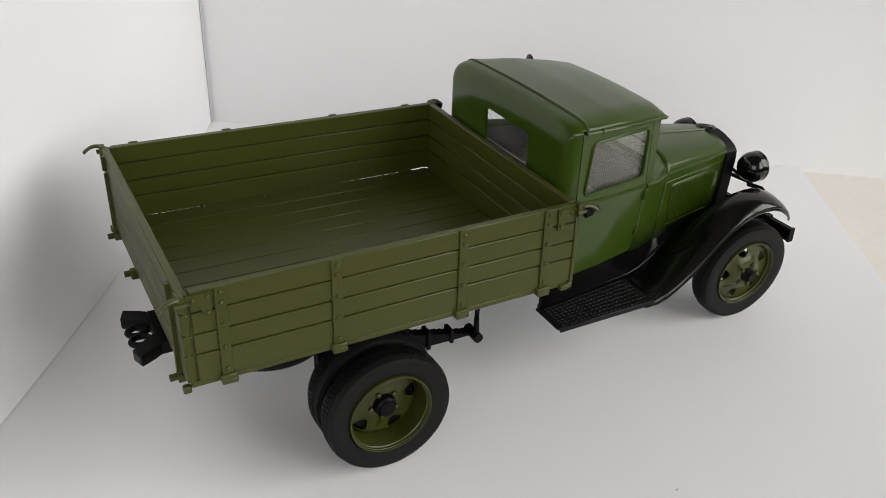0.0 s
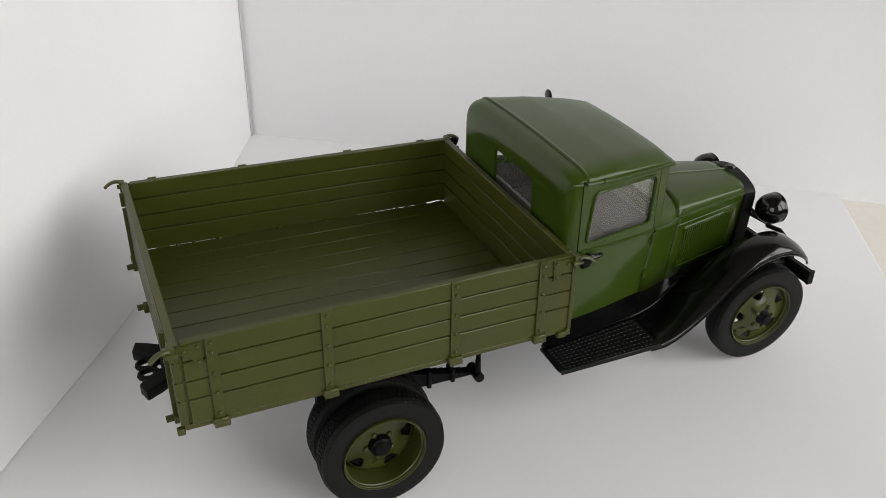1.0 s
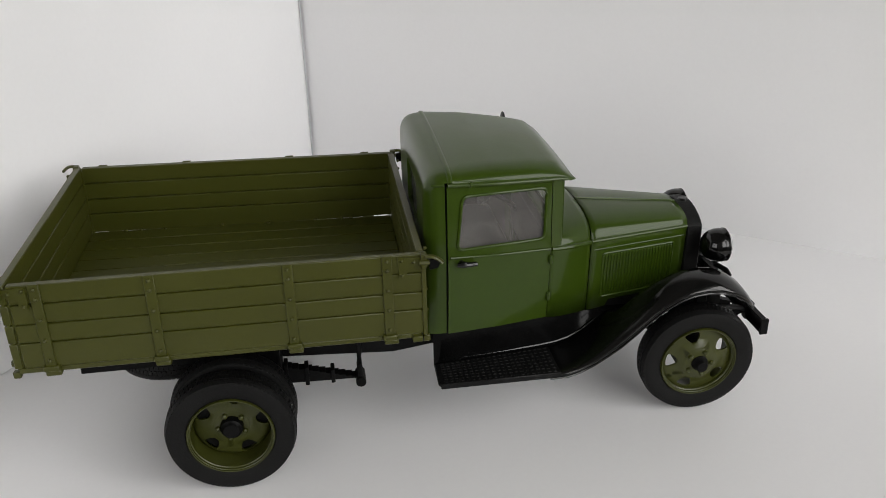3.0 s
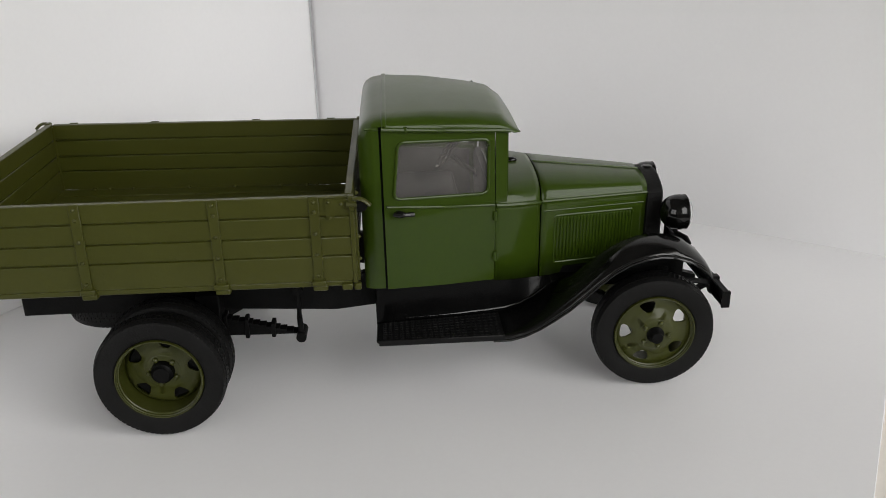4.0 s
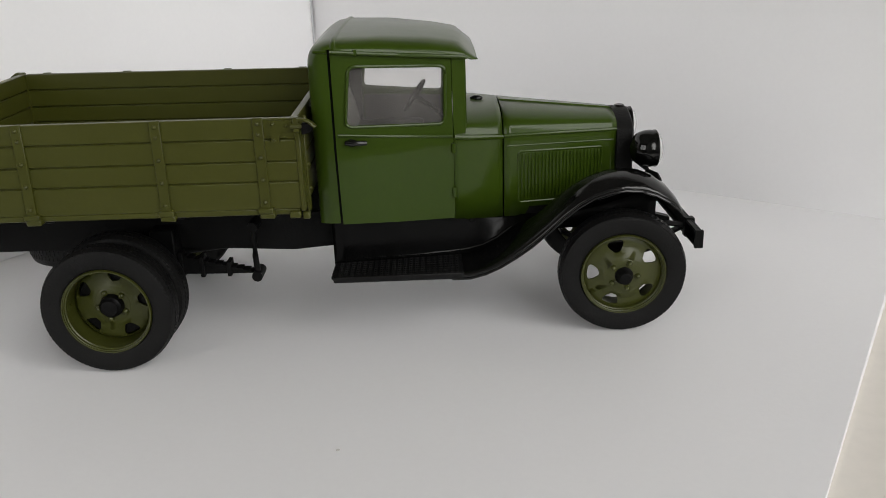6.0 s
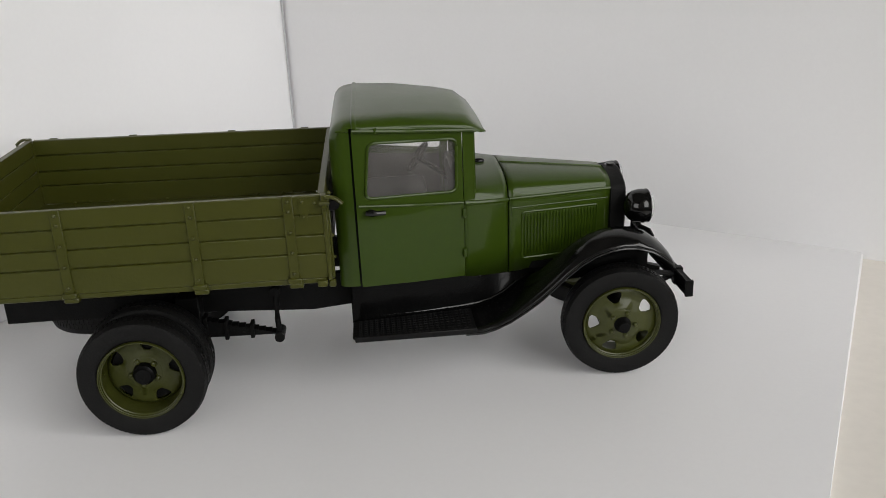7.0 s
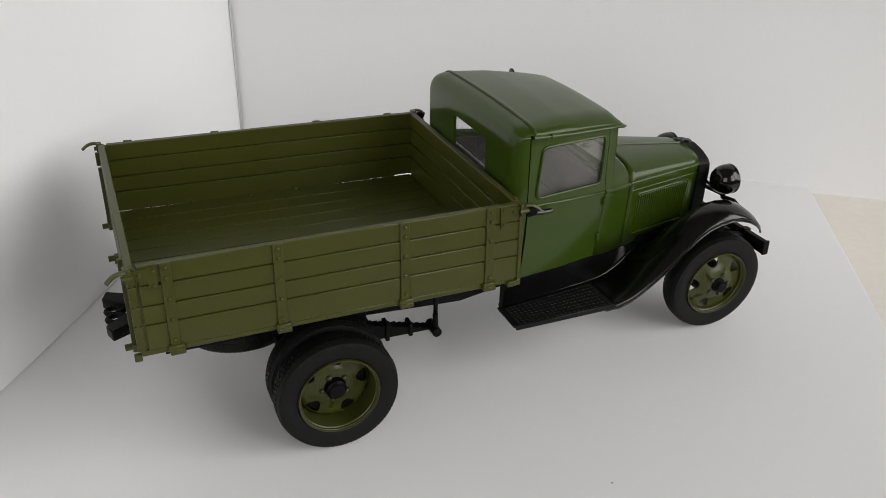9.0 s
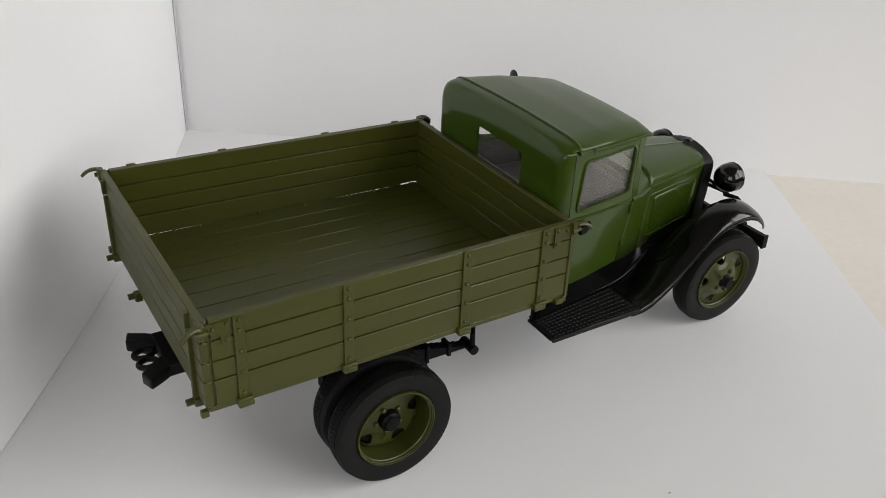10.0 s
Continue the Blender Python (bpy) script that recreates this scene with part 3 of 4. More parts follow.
# chassis
def chassis():
    for s in (-1, 1):
        bm = bmesh.new()
        rows = []
        for x, z0, z1 in ((-1.02, 0.645, 0.845), (-0.5, 0.645, 0.845), (0.2, 0.64, 0.845), (1.12, 0.588, 0.845), (1.5, 0.585, 0.83), (3.0, 0.64, 0.80), (3.45, 0.66, 0.76), (3.70, 0.62, 0.69)):
            y = 0.43 if x < 1.4 else 0.34
            rows.append([(x, s * (y - 0.03), z0), (x, s * (y + 0.03), z0), (x, s * (y + 0.03), z1), (x, s * (y - 0.03), z1)])
        loft(bm, rows, True, True)
        part("frame_rail", bm, SATIN, truck, "black pressed chassis rail", 30)
    for x in (-0.98, -0.2, 0.9, 1.5, 3.45):
        bm = bmesh.new()
        box(bm, x - 0.04, x + 0.04, -0.40, 0.40, 0.70, 0.78, 0.006)
        part("cross_member", bm, SATIN, truck)
    bm = bmesh.new()
    rod(bm, (0, -0.66, TYRE_R), (0, 0.66, TYRE_R), 0.055, None, 16)
    ball(bm, (0, 0, TYRE_R), 0.17, 1, 0.8, 1, 20, 14)
    part("rear_axle", bm, SATIN, truck, "black axle with round casing")
    bm = bmesh.new()
    tube(bm, [(3.34, y, 0.38 - 0.05 * (1 - (abs(y) / 0.56) ** 2)) for y in [-0.56 + 1.12 * i / 12 for i in range(13)]], 0.035, 8)
    part("front_axle", bm, SATIN, truck)
    bm = bmesh.new()
    rod(bm, (0.1, 0, 0.45), (1.7, 0, 0.62), 0.045, None, 12)
    part("torque_tube", bm, SATIN, truck)
    # cantilever springs: leaves stepped towards the shackle
    for s in (-1, 1):
        e = empty("rear_spring", "black stepped leaf spring")
        y0, y1 = s * 0.50, s * 0.575
        for k in range(11):
            bm = bmesh.new()
            xe = 0.86 - k * 0.046
            za = 0.470 + k * 0.0125
            rows = []
            for f in [i / 6 for i in range(7)]:
                x = -0.30 + (xe + 0.30) * f
                z = za + 0.035 * (1 - f) ** 2 + 0.012 * (1 - f)
                rows.append([(x, y0, z), (x, y1, z), (x, y1, z + 0.0115), (x, y0, z + 0.0115)])
            loft(bm, rows, True, True)
            part("leaf", bm, SATIN, e, "", 20)
        for x, h in ((0.68, 0.085), (0.50, 0.125), (0.36, 0.16), (0.28, 0.17)):
            bm = bmesh.new()
            box(bm, x - 0.014, x + 0.014, y0 - s * 0.012, y1 + s * 0.014, 0.455, 0.475 + h, 0.004)
            part("spring_clip", bm, SATIN, e)
        bm = bmesh.new()
        tube(bm, [(0.87, s * 0.585, 0.83), (0.872, s * 0.59, 0.70), (0.868, s * 0.59, 0.60), (0.874, s * 0.59, 0.465)], 0.020, 10)
        rod(bm, (0.872, s * 0.47, 0.46), (0.872, s * 0.625, 0.46), 0.036, None, 12)
        rod(bm, (0.87, s * 0.47, 0.80), (0.87, s * 0.605, 0.80), 0.034, None, 12)
        part("shackle", bm, SATIN, e)
        bm = bmesh.new()
        box(bm, 0.18, 0.34, s * 0.44, s * 0.60, 0.56, 0.80, 0.01)
        part("spring_bracket", bm, SATIN, e)
    # tow hook at the tail
    bm = bmesh.new()
    box(bm, -1.20, -0.98, -0.26, 0.14, 0.74, 0.83, 0.01)
    for s in (-1, 1):
        slab(bm, [(-1.18, s * 0.05 - 0.06), (-1.25, s * 0.085 - 0.06), (-1.36, s * 0.185 - 0.06), (-1.325, s * 0.285 - 0.06), (-1.23, s * 0.225 - 0.06), (-1.18, s * 0.20 - 0.06)], "z", 0.745, 0.825, 0.008)
    part("tow_bracket", bm, SATIN, truck, "black forked tow bracket")
    for y in (-0.115, -0.005):
        bm = bmesh.new()
        tube(bm, [(-1.285 + 0.058 * math.cos(a), y + 0.046 * math.sin(a), 0.785) for a in [2 * math.pi * k / 16 for k in range(17)]], 0.020, 8)
        part("tow_ring", bm, SATIN, truck)


chassis()


# ---- cab ----
def cab_half(x):
    return float(np.interp(x, [1.36, 1.49, 1.85, 2.22, 2.30, 2.42, 2.55], [0.77, 0.770, 0.700, 0.602, 0.575, 0.555, 0.455]))


def cab_y(x, z):
    return cab_half(x) - float(np.interp(z, [0.74, 0.98, 1.18, 1.36, 1.44, 1.5, 1.95], [0.088, 0.046, 0.016, 0.0, 0.006, 0.010, 0.010]))


def body_bottom(x):
    return float(np.interp(x, [1.36, 1.5, 2.2, 2.55, 2.9, 3.38], [0.830, 0.825, 0.788, 0.750, 0.735, 0.730]))


def gutter_z(x):
    return float(np.interp(x, [1.36, 1.5, 2.30, 2.42], [1.962, 1.952, 1.872, 1.835]))


def roof_lip(x):
    """How far the roof stands out over the sides: flush behind the doors."""
    return float(np.interp(x, [1.50, 1.53], [0.002, 0.012]))


def roof_z(x, y):
    """Height of the domed roof."""
    crown = float(np.interp(x, [1.36, 1.5, 1.8, 2.1, 2.28, 2.42], [2.018, 2.028, 2.022, 1.992, 1.960, 1.940]))
    w = cab_half(x) + roof_lip(x)
    edge = min(1.0, max(0.0, 1 - (w - abs(y)) / 0.16)) ** 2
    z = crown - 0.022 * (abs(y) / w) ** 2
    # the visor: a straight slope down from a crease across the roof
    z -= 0.098 * max(0.0, 1 - (2.39 - x) / 0.125) ** 1.2 * (1 - 0.75 * edge)
    return z - (crown - 0.027 - gutter_z(x)) * (1 - math.sqrt(1 - edge))


CAB_BACK = 1.338
DOOR_BACK = 1.487
DOOR_LIGHT = [(1.550, 1.480), (2.170, 1.452), (2.180, 1.818), (1.590, 1.852)]


def cab():
    # roof in closing rings
    outline = []
    for i in range(14):
        f = i / 14
        outline.append((2.39, -0.545 + 1.09 * f))
    for i in range(20):
        x = 2.387 - (2.387 - 1.502) * i / 20
        outline.append((x, cab_half(x) + roof_lip(x)))
    for i in range(40):
        outline.append((1.502, 0.772 * math.cos(math.pi * i / 40)))
    for i in range(20):
        x = 1.502 + (2.387 - 1.502) * i / 20
        outline.append((x, -(cab_half(x) + roof_lip(x))))
    cx = 1.88
    rings = []
    for t in (0.0, 0.004, 0.012, 0.025, 0.042, 0.065, 0.09, 0.12, 0.16, 0.21, 0.28, 0.38, 0.5, 0.65, 0.82, 0.97):
        ring = []
        for x, y in outline:
            px, py = cx + (x - cx) * (1 - t), y * (1 - t)
            ring.append((px, py, roof_z(px, py)))
        rings.append(ring)
    skirt = [(x, y, z - (0.006 if x > 2.3 else 0.004 if x > 1.51 else 0.02)) for x, y, z in rings[0]]
    bm = bmesh.new()
    rows = loft(bm, [skirt] + rings)
    bm.faces.new(rows[-1])
    roof = thicken(part("roof", bm, GREEN, truck, "smooth domed green cab roof with a front visor", 50), 0.014)
    # seam rib over the roof and gutters along it
    bm = bmesh.new()
    ys = [-0.772 + 1.544 * i / 60 for i in range(61)]
    tube(bm, [(1.507, y, roof_z(1.507, y) + 0.001) for y in ys], 0.016, 8, 0.45)
    part("roof_seam", bm, GREEN, roof)
    for s in (-1, 1):
        bm = bmesh.new()
        tube(bm, [(x, s * (cab_half(x) + 0.014), gutter_z(x) - 0.006) for x in [1.490 + 0.830 * i / 16 for i in range(17)]], 0.012, 8)
        rod(bm, (1.64, s * (cab_half(1.64) + 0.018), gutter_z(1.64) - 0.020), (1.64, s * (cab_half(1.64) + 0.020), gutter_z(1.64) + 0.014), 0.010, None, 8)
        part("rain_gutter", bm, GREEN, roof)
    # back wall with its window, rounded over into the roof and round the corners
    bm = bmesh.new()
    hole = rounded([(-0.36, 1.51), (0.20, 1.51), (0.20, 1.82), (-0.36, 1.82)], 0.04)
    pierced(bm, lambda u, v, d: (CAB_BACK + d, u, v), [(-0.67, 0.845), (0.67, 0.845), (0.67, 1.822 + 0.02), (-0.67, 1.822 + 0.02)], hole, 0.0, 0.02, 2)

    def over(x, y, low):
        """From the top of the wall at x, y over to the seam."""
        top = Vector((1.493, y, roof_z(1.493, y) - 0.003))
        foot = Vector((x, y, low))
        up = foot + Vector((0, 0, (top.z - low) * 0.76))
        back = top - Vector(((1.493 - x) * 0.66, 0, 0.004))
        return [foot * (1 - f) ** 3 + up * (3 * f * (1 - f) ** 2) + back * (3 * f * f * (1 - f)) + top * f ** 3 for f in [i / 12 for i in range(13)]]
    loft(bm, [over(CAB_BACK, -0.67 + 1.34 * i / 40, 1.842) for i in range(41)], False)
    for s in (-1, 1):
        rings = []
        for i in range(14):
            a = math.pi / 2 * min(1.0, i / 12)
            k = math.sin(a)
            x = CAB_BACK + 0.10 - 0.10 * math.cos(a) + (0.035 if i == 13 else 0)
            low = 1.842 + (roof_z(1.493, 0.77) - 0.008 - 1.842) * k ** 7
            wall = [(x, s * (0.67 + 0.10 * k - float(np.interp(z, [0.86, 1.36, 1.95], [0.06, 0, 0.0])) * k), z) for z in (0.845, 1.1, 1.36, 1.6)]
            rings.append(wall + over(min(x, 1.493 if k > 0.9 else x), s * (0.67 + 0.10 * k), low) if i < 13 else wall + [(x, s * 0.77, low + (roof_z(1.493, 0.77) - low) * f / 12) for f in range(13)])
        loft(bm, rings, False)
    bmesh.ops.remove_doubles(bm, verts=bm.verts, dist=1e-4)
    back = part("cab_back", bm, GREEN, truck, "glossy green rear cab wall with a small window", 60)
    for s in (-1, 1):
        bm = bmesh.new()
        loft(bm, [[(x, s * (cab_y(1.48, z) - d), z) for x, d in ((1.43, 0.022), (1.55, 0.026), (1.55, 0.085), (1.43, 0.085))] for z in (0.83, 1.0, 1.2, 1.36, 1.6, 1.945)], True, True)
        part("door_jamb", bm, SATIN, back)
        if s > 0:
            continue
        bm = bmesh.new()
        tube(bm, [(CAB_BACK + 0.10 - 0.102 * math.cos(a) + 0.03 * max(0.0, math.sin(a) - 0.9) * 10, s * (0.673 + 0.10 * math.sin(a)), 1.948) for a in [math.radians(62 + 28 * i / 6) for i in range(7)]], 0.010, 8)
        part("gutter_end", bm, GREEN, back)
    bm = bmesh.new()
    slab(bm, rounded([(-0.375, 1.495), (0.215, 1.495), (0.215, 1.835), (-0.375, 1.835)], 0.04), "x", CAB_BACK + 0.022, CAB_BACK + 0.028)
    glazed(part("rear_pane", bm, REAR_GLASS, back))
    # doors
    for s in (-1, 1):
        bm = bmesh.new()
        hole = rounded(DOOR_LIGHT, 0.05)
        outer = []
        for x in [DOOR_BACK + (2.218 - DOOR_BACK) * i / 8 for i in range(9)]:
            outer.append((x, body_bottom(x) + 0.006))
        outer += [(2.218, z) for z in (1.0, 1.2, 1.4, 1.6)]
        outer += [(x, gutter_z(x) - 0.020) for x in [2.218 - (2.218 - DOOR_BACK) * i / 8 for i in range(9)]]
        outer += [(DOOR_BACK, z) for z in (1.6, 1.4, 1.2, 1.0)]
        pierced(bm, lambda u, v, d: (u, s * (cab_y(u, v) - d), v), outer, hole, 0.0, 0.022, 6)
        door = part("door", bm, GREEN, truck, "glossy green cab door with a framed window", 50)
        bm = bmesh.new()
        loft(bm, [[(x, s * (cab_y(x, z) - 0.018), z) for x, z in rounded([(1.54, 1.470), (2.180, 1.442), (2.190, 1.828), (1.580, 1.862)], 0.03)],
                  [(x, s * (cab_y(x, z) - 0.024), z) for x, z in rounded([(1.54, 1.470), (2.180, 1.442), (2.190, 1.828), (1.580, 1.862)], 0.03)]], True, True)
        glazed(part("window_pane", bm, GLASS, door, "hazy clear side window, glare partly in its haze colour"))
        # added panel: its dark colour dims the cab's inside behind the glass
        bm = bmesh.new()
        loft(bm, [[(x, s * (cab_y(x, z) - d), z) for d, z in ((0.030, 0.92), (0.030, 1.2), (0.030, 1.425), (0.040, 1.425), (0.040, 1.2), (0.040, 0.92))] for x in (1.56, 1.7, 1.9, 2.15)], True, True)
        part("door_lining", bm, SEAT, door, "dark grey panel added to darken the door's inside")
        bm = bmesh.new()
        edge = rounded(DOOR_LIGHT, 0.05)
        tube(bm, [(x, s * (cab_y(x, z) + 0.002), z) for x, z in edge + edge[:1]], 0.011, 8)
        part("window_moulding", bm, GREEN, door)
        bm = bmesh.new()
        tube(bm, [(x, s * (cab_y(x, 1.43 - 0.09 * (x - 1.53)) + 0.001), 1.432 - 0.095 * (x - 1.53)) for x in [1.502 + 0.713 * i / 14 for i in range(15)]], 0.0105, 8)
        part("belt_moulding", bm, GREEN, door)
        bm = bmesh.new()
        yh = cab_y(1.6, 1.38)
        rod(bm, (1.575, s * (yh - 0.005), 1.385), (1.575, s * (yh + 0.03), 1.385), 0.024, 0.020, 10)
        ball(bm, (1.590, s * (yh + 0.028), 1.386), 0.026, 1.3, 0.7, 0.9, 12, 8)
        tube(bm, [(1.548, s * (yh + 0.026), 1.388), (1.59, s * (yh + 0.034), 1.387), (1.64, s * (yh + 0.030), 1.384), (1.675, s * (yh + 0.018), 1.381)], 0.018, 8, 0.9)
        part("door_handle", bm, BLACK, door, "black door handle")
        for z in (1.29, 0.985):
            bm = bmesh.new()
            y = cab_y(2.215, z)
            rod(bm, (2.219, s * (y + 0.010), z - 0.032), (2.219, s * (y + 0.010), z + 0.032), 0.013, None, 8)
            box(bm, 2.205, 2.235, s * (y - 0.004), s * (y + 0.008), z - 0.028, z + 0.028, 0.003)
            part("hinge", bm, GREEN, door)
        # pillar between door and windscreen
        bm = bmesh.new()
        rings = []
        for z in (1.28, 1.40, 1.5, 1.65, 1.80, 1.875):
            y = cab_y(2.26, z)
            rings.append([(2.224, s * cab_y(2.224, z), z), (2.300, s * (cab_y(2.30, z)), z), (2.312, s * (cab_y(2.30, z) - 0.03), z), (2.275, s * (y - 0.06), z), (2.224, s * (y - 0.03), z)])
        loft(bm, rings, True, True)
        part("windscreen_pillar", bm, GREEN, truck, "", 30)
    # windscreen
    bm = bmesh.new()
    hole = rounded([(-0.50, 1.53), (0.50, 1.53), (0.50, 1.83), (-0.50, 1.83)], 0.03)
    pierced(bm, lambda u, v, d: (2.29 + d, u, v), [(-0.56, 1.44), (0.56, 1.44), (0.56, 1.90), (-0.56, 1.90)], hole, 0.0, 0.02, 2)
    frame_ = part("windscreen_frame", bm, GREEN, truck)
    bm = bmesh.new()
    slab(bm, rounded([(-0.51, 1.52), (0.51, 1.52), (0.51, 1.84), (-0.51, 1.84)], 0.03), "x", 2.296, 2.301)
    glazed(part("windscreen_pane", bm, GLASS, frame_))
    # inside: floor, bench, dashboard and wheel
    bm = bmesh.new()
    box(bm, 1.39, 2.3, -0.46, 0.46, 0.84, 0.87)
    part("cab_floor", bm, SEAT, truck)
    bm = bmesh.new()
    box(bm, 1.50, 2.02, -0.58, 0.58, 0.95, 1.26, 0.05, 3)
    seat = part("bench_seat", bm, SEAT, truck, "dark grey bench seat")
    bm = bmesh.new()
    rows = []
    for y in [-0.58 + 1.16 * i / 58 for i in range(59)]:
        q = 0.012 * abs(math.sin(i_ * 0.45)) if (i_ := round((y + 0.58) * 50)) else 0.0
        rows.append([(1.42, y, 1.18), (1.54 + q, y, 1.18), (1.50 + q, y, 1.36), (1.46 + q, y, 1.50), (1.43 + 0.5 * q, y, 1.53), (1.41, y, 1.535)])
    loft(bm, rows, True, True)
    part("backrest", bm, PLEAT, seat, "pleated grey backrest")
    bm = bmesh.new()
    box(bm, 2.18, 2.30, -0.50, 0.50, 1.08, 1.46, 0.02, 2)
    part("dashboard", bm, SEAT, truck)
    bm = bmesh.new()
    c, ax = Vector((1.96, 0.30, 1.475)), Vector((-0.80, 0, 0.60)).normalized()
    u, v = Vector((0, 1, 0)), ax.cross(Vector((0, 1, 0)))
    tube(bm, [c + u * (0.125 * math.cos(a)) + v * (0.125 * math.sin(a)) for a in [2 * math.pi * k / 28 for k in range(29)]], 0.013, 6)
    wheel_ = part("steering_wheel", bm, SATIN, truck)
    bm = bmesh.new()
    rod(bm, c, c - ax * 0.75, 0.022, None, 8)
    for k in range(3):
        a = 2 * math.pi * k / 3 + 0.5
        rod(bm, c, c + u * (0.125 * math.cos(a)) + v * (0.125 * math.sin(a)), 0.010, None, 6)
    part("steering_column", bm, SATIN, wheel_)
    # mirror on the far side
    bm = bmesh.new()
    tube(bm, [(2.24, 0.585, 1.62), (2.24, 0.72, 1.74), (2.215, 0.90, 1.80), (2.21, 0.95, 1.81)], 0.012, 6)
    arm = part("mirror_arm", bm, SATIN, truck, "thin black mirror arm")
    bm = bmesh.new()
    ball(bm, (2.21, 0.96, 1.832), 0.052, 0.35, 1, 1, 18, 12)
    part("mirror", bm, BLACK, arm, "small round black mirror")


cab()


# ---- cowl, bonnet and radiator ----
def nose_half(x):
    return float(np.interp(x, [2.22, 2.30, 2.36, 2.42, 2.48, 2.55, 3.38], [0.604, 0.580, 0.556, 0.526, 0.493, 0.455, 0.262]))


def belt_z(x):
    return float(np.interp(x, [2.22, 2.55, 3.34], [1.366, 1.322, 1.300]))


def crown_z(x):
    return float(np.interp(x, [2.22, 2.55, 3.38], [1.50, 1.478, 1.388]))


def nose_ring(x):
    w, b, c, bottom = nose_half(x), belt_z(x), crown_z(x), body_bottom(x)
    k = float(np.interp(x, [2.22, 2.54], [1.0, 0.0]))
    ring = [(x, -(w - 0.050 - 0.032 * k), bottom), (x, -(w - 0.022 - 0.020 * k), 1.0), (x, -(w - 0.010 - 0.008 * k), 1.18), (x, -(w - 0.004), b - 0.05), (x, -w, b - 0.008), (x, -(w - 0.004), b + 0.006)]
    top = []
    for i in range(1, 16):
        a = math.pi * i / 16
        u, v = -math.cos(a), math.sin(a)
        top.append((x, (w - 0.01) * math.copysign(abs(u) ** 0.85, u), b + 0.008 + (c - b - 0.008) * v ** 0.72))
    return ring + top + [(x, -p[1], p[2]) for p in reversed(ring)]


def nose():
    bm = bmesh.new()
    box(bm, 2.42, 3.30, -0.20, 0.20, 0.62, 1.22, 0.02)
    part("engine_block", bm, SATIN, truck)
    for s in (-1, 1):
        bm = bmesh.new()
        box(bm, 2.19, 2.26, s * 0.44, s * 0.498, 0.80, 1.40)
        part("door_post", bm, GREEN, truck)
    bm = bmesh.new()
    loft(bm, [nose_ring(x) for x in [2.222 + 0.323 * i / 10 for i in range(11)]], False)
    cowl = thicken(part("cowl", bm, GREEN, truck, "glossy green cowl ahead of the doors", 35), 0.012)
    bm = bmesh.new()
    ball(bm, (2.40, 0.0, 1.494), 0.030, 1.5, 1.0, 0.7, 16, 10)
    rod(bm, (2.37, 0, 1.48), (2.37, 0, 1.506), 0.016, None, 12)
    part("filler_cap", bm, BLACK, cowl, "small black filler cap")
    bm = bmesh.new()
    loft(bm, [nose_ring(x) for x in [2.556 + 0.780 * i / 16 for i in range(17)]], False)
    hood = thicken(part("bonnet", bm, GREEN, truck, "glossy green folding bonnet", 35), 0.012)
    bm = bmesh.new()
    tube(bm, [(x, 0.0, crown_z(x) + 0.001) for x in (2.556, 2.9, 3.335)], 0.009, 6)
    part("centre_hinge", bm, GREEN, hood)
    for s in (-1, 1):
        bm = bmesh.new()
        tube(bm, [(x, s * (nose_half(x) - 0.002), belt_z(x)) for x in [2.556 + 0.776 * i / 8 for i in range(9)]], 0.013, 8)
        part("side_hinge", bm, GREEN, hood)
        bm = bmesh.new()
        tube(bm, [(x, s * (nose_half(x) - 0.006), belt_z(x) - 0.072) for x in [2.575 + 0.74 * i / 8 for i in range(9)]], 0.005, 6)
        part("side_rib", bm, GREEN, hood)
        bm = bmesh.new()
        tube(bm, [(x, s * (nose_half(x) - 0.001), belt_z(x) - 0.003) for x in [2.225 + 0.32 * i / 6 for i in range(7)]], 0.017, 8)
        part("belt_moulding", bm, GREEN, cowl)
        # louvre panel

        def skin(x, z):
            w = nose_half(x)
            return w - float(np.interp(z, [0.74, 1.0, belt_z(x) - 0.05], [0.050, 0.022, 0.004]))
        bm = bmesh.new()
        rim = rounded([(2.655, 0.845), (3.225, 0.83), (3.235, 1.188), (2.655, 1.206)], 0.02)
        tube(bm, [(x, s * (skin(x, z) + 0.001), z) for x, z in rim + rim[:1]], 0.008, 6)
        part("louvre_frame", bm, GREEN, hood)
        n = 23
        for k in range(n):
            x = 2.680 + 0.535 * k / (n - 1)
            top = 1.190 - 0.03 * (x - 2.680)
            bm = bmesh.new()
            rows = []
            for z in (0.862, 0.88, 1.0, 1.12, top - 0.015, top):
                q = 0.2 if z in (0.862, top) else 1.0
                y = skin(x, z)
                rows.append([(x - 0.009, s * (y - 0.004), z), (x - 0.006, s * (y + 0.008 * q), z), (x + 0.004, s * (y + 0.010 * q), z), (x + 0.007, s * (y - 0.004), z)])
            loft(bm, rows, True, True)
            part("louvre", bm, GREEN, hood, "", 30)
    # radiator
    shape = [(0.235, 0.74), (0.258, 1.0), (0.270, 1.24), (0.265, 1.290), (0.238, 1.322), (0.185, 1.350), (0.12, 1.374), (0.06, 1.388), (0.0, 1.392)]
    ring = shape + [(-y, z) for y, z in reversed(shape[:-1])]
    big = [(y * 1.06, 1.05 + (z - 1.05) * 1.03) for y, z in ring]
    small = [(y * 0.84, 1.05 + (z - 1.05) * 0.86) for y, z in ring]
    bm = bmesh.new()
    rows = [[(x, y, z) for y, z in rg] for x, rg in ((3.332, ring), (3.338, big), (3.44, big), (3.452, ring), (3.452, small), (3.435, small))]
    loft(bm, rows, True, True)
    shell = part("radiator_shell", bm, RUBBER, truck, "black radiator surround", 30)
    bm = bmesh.new()
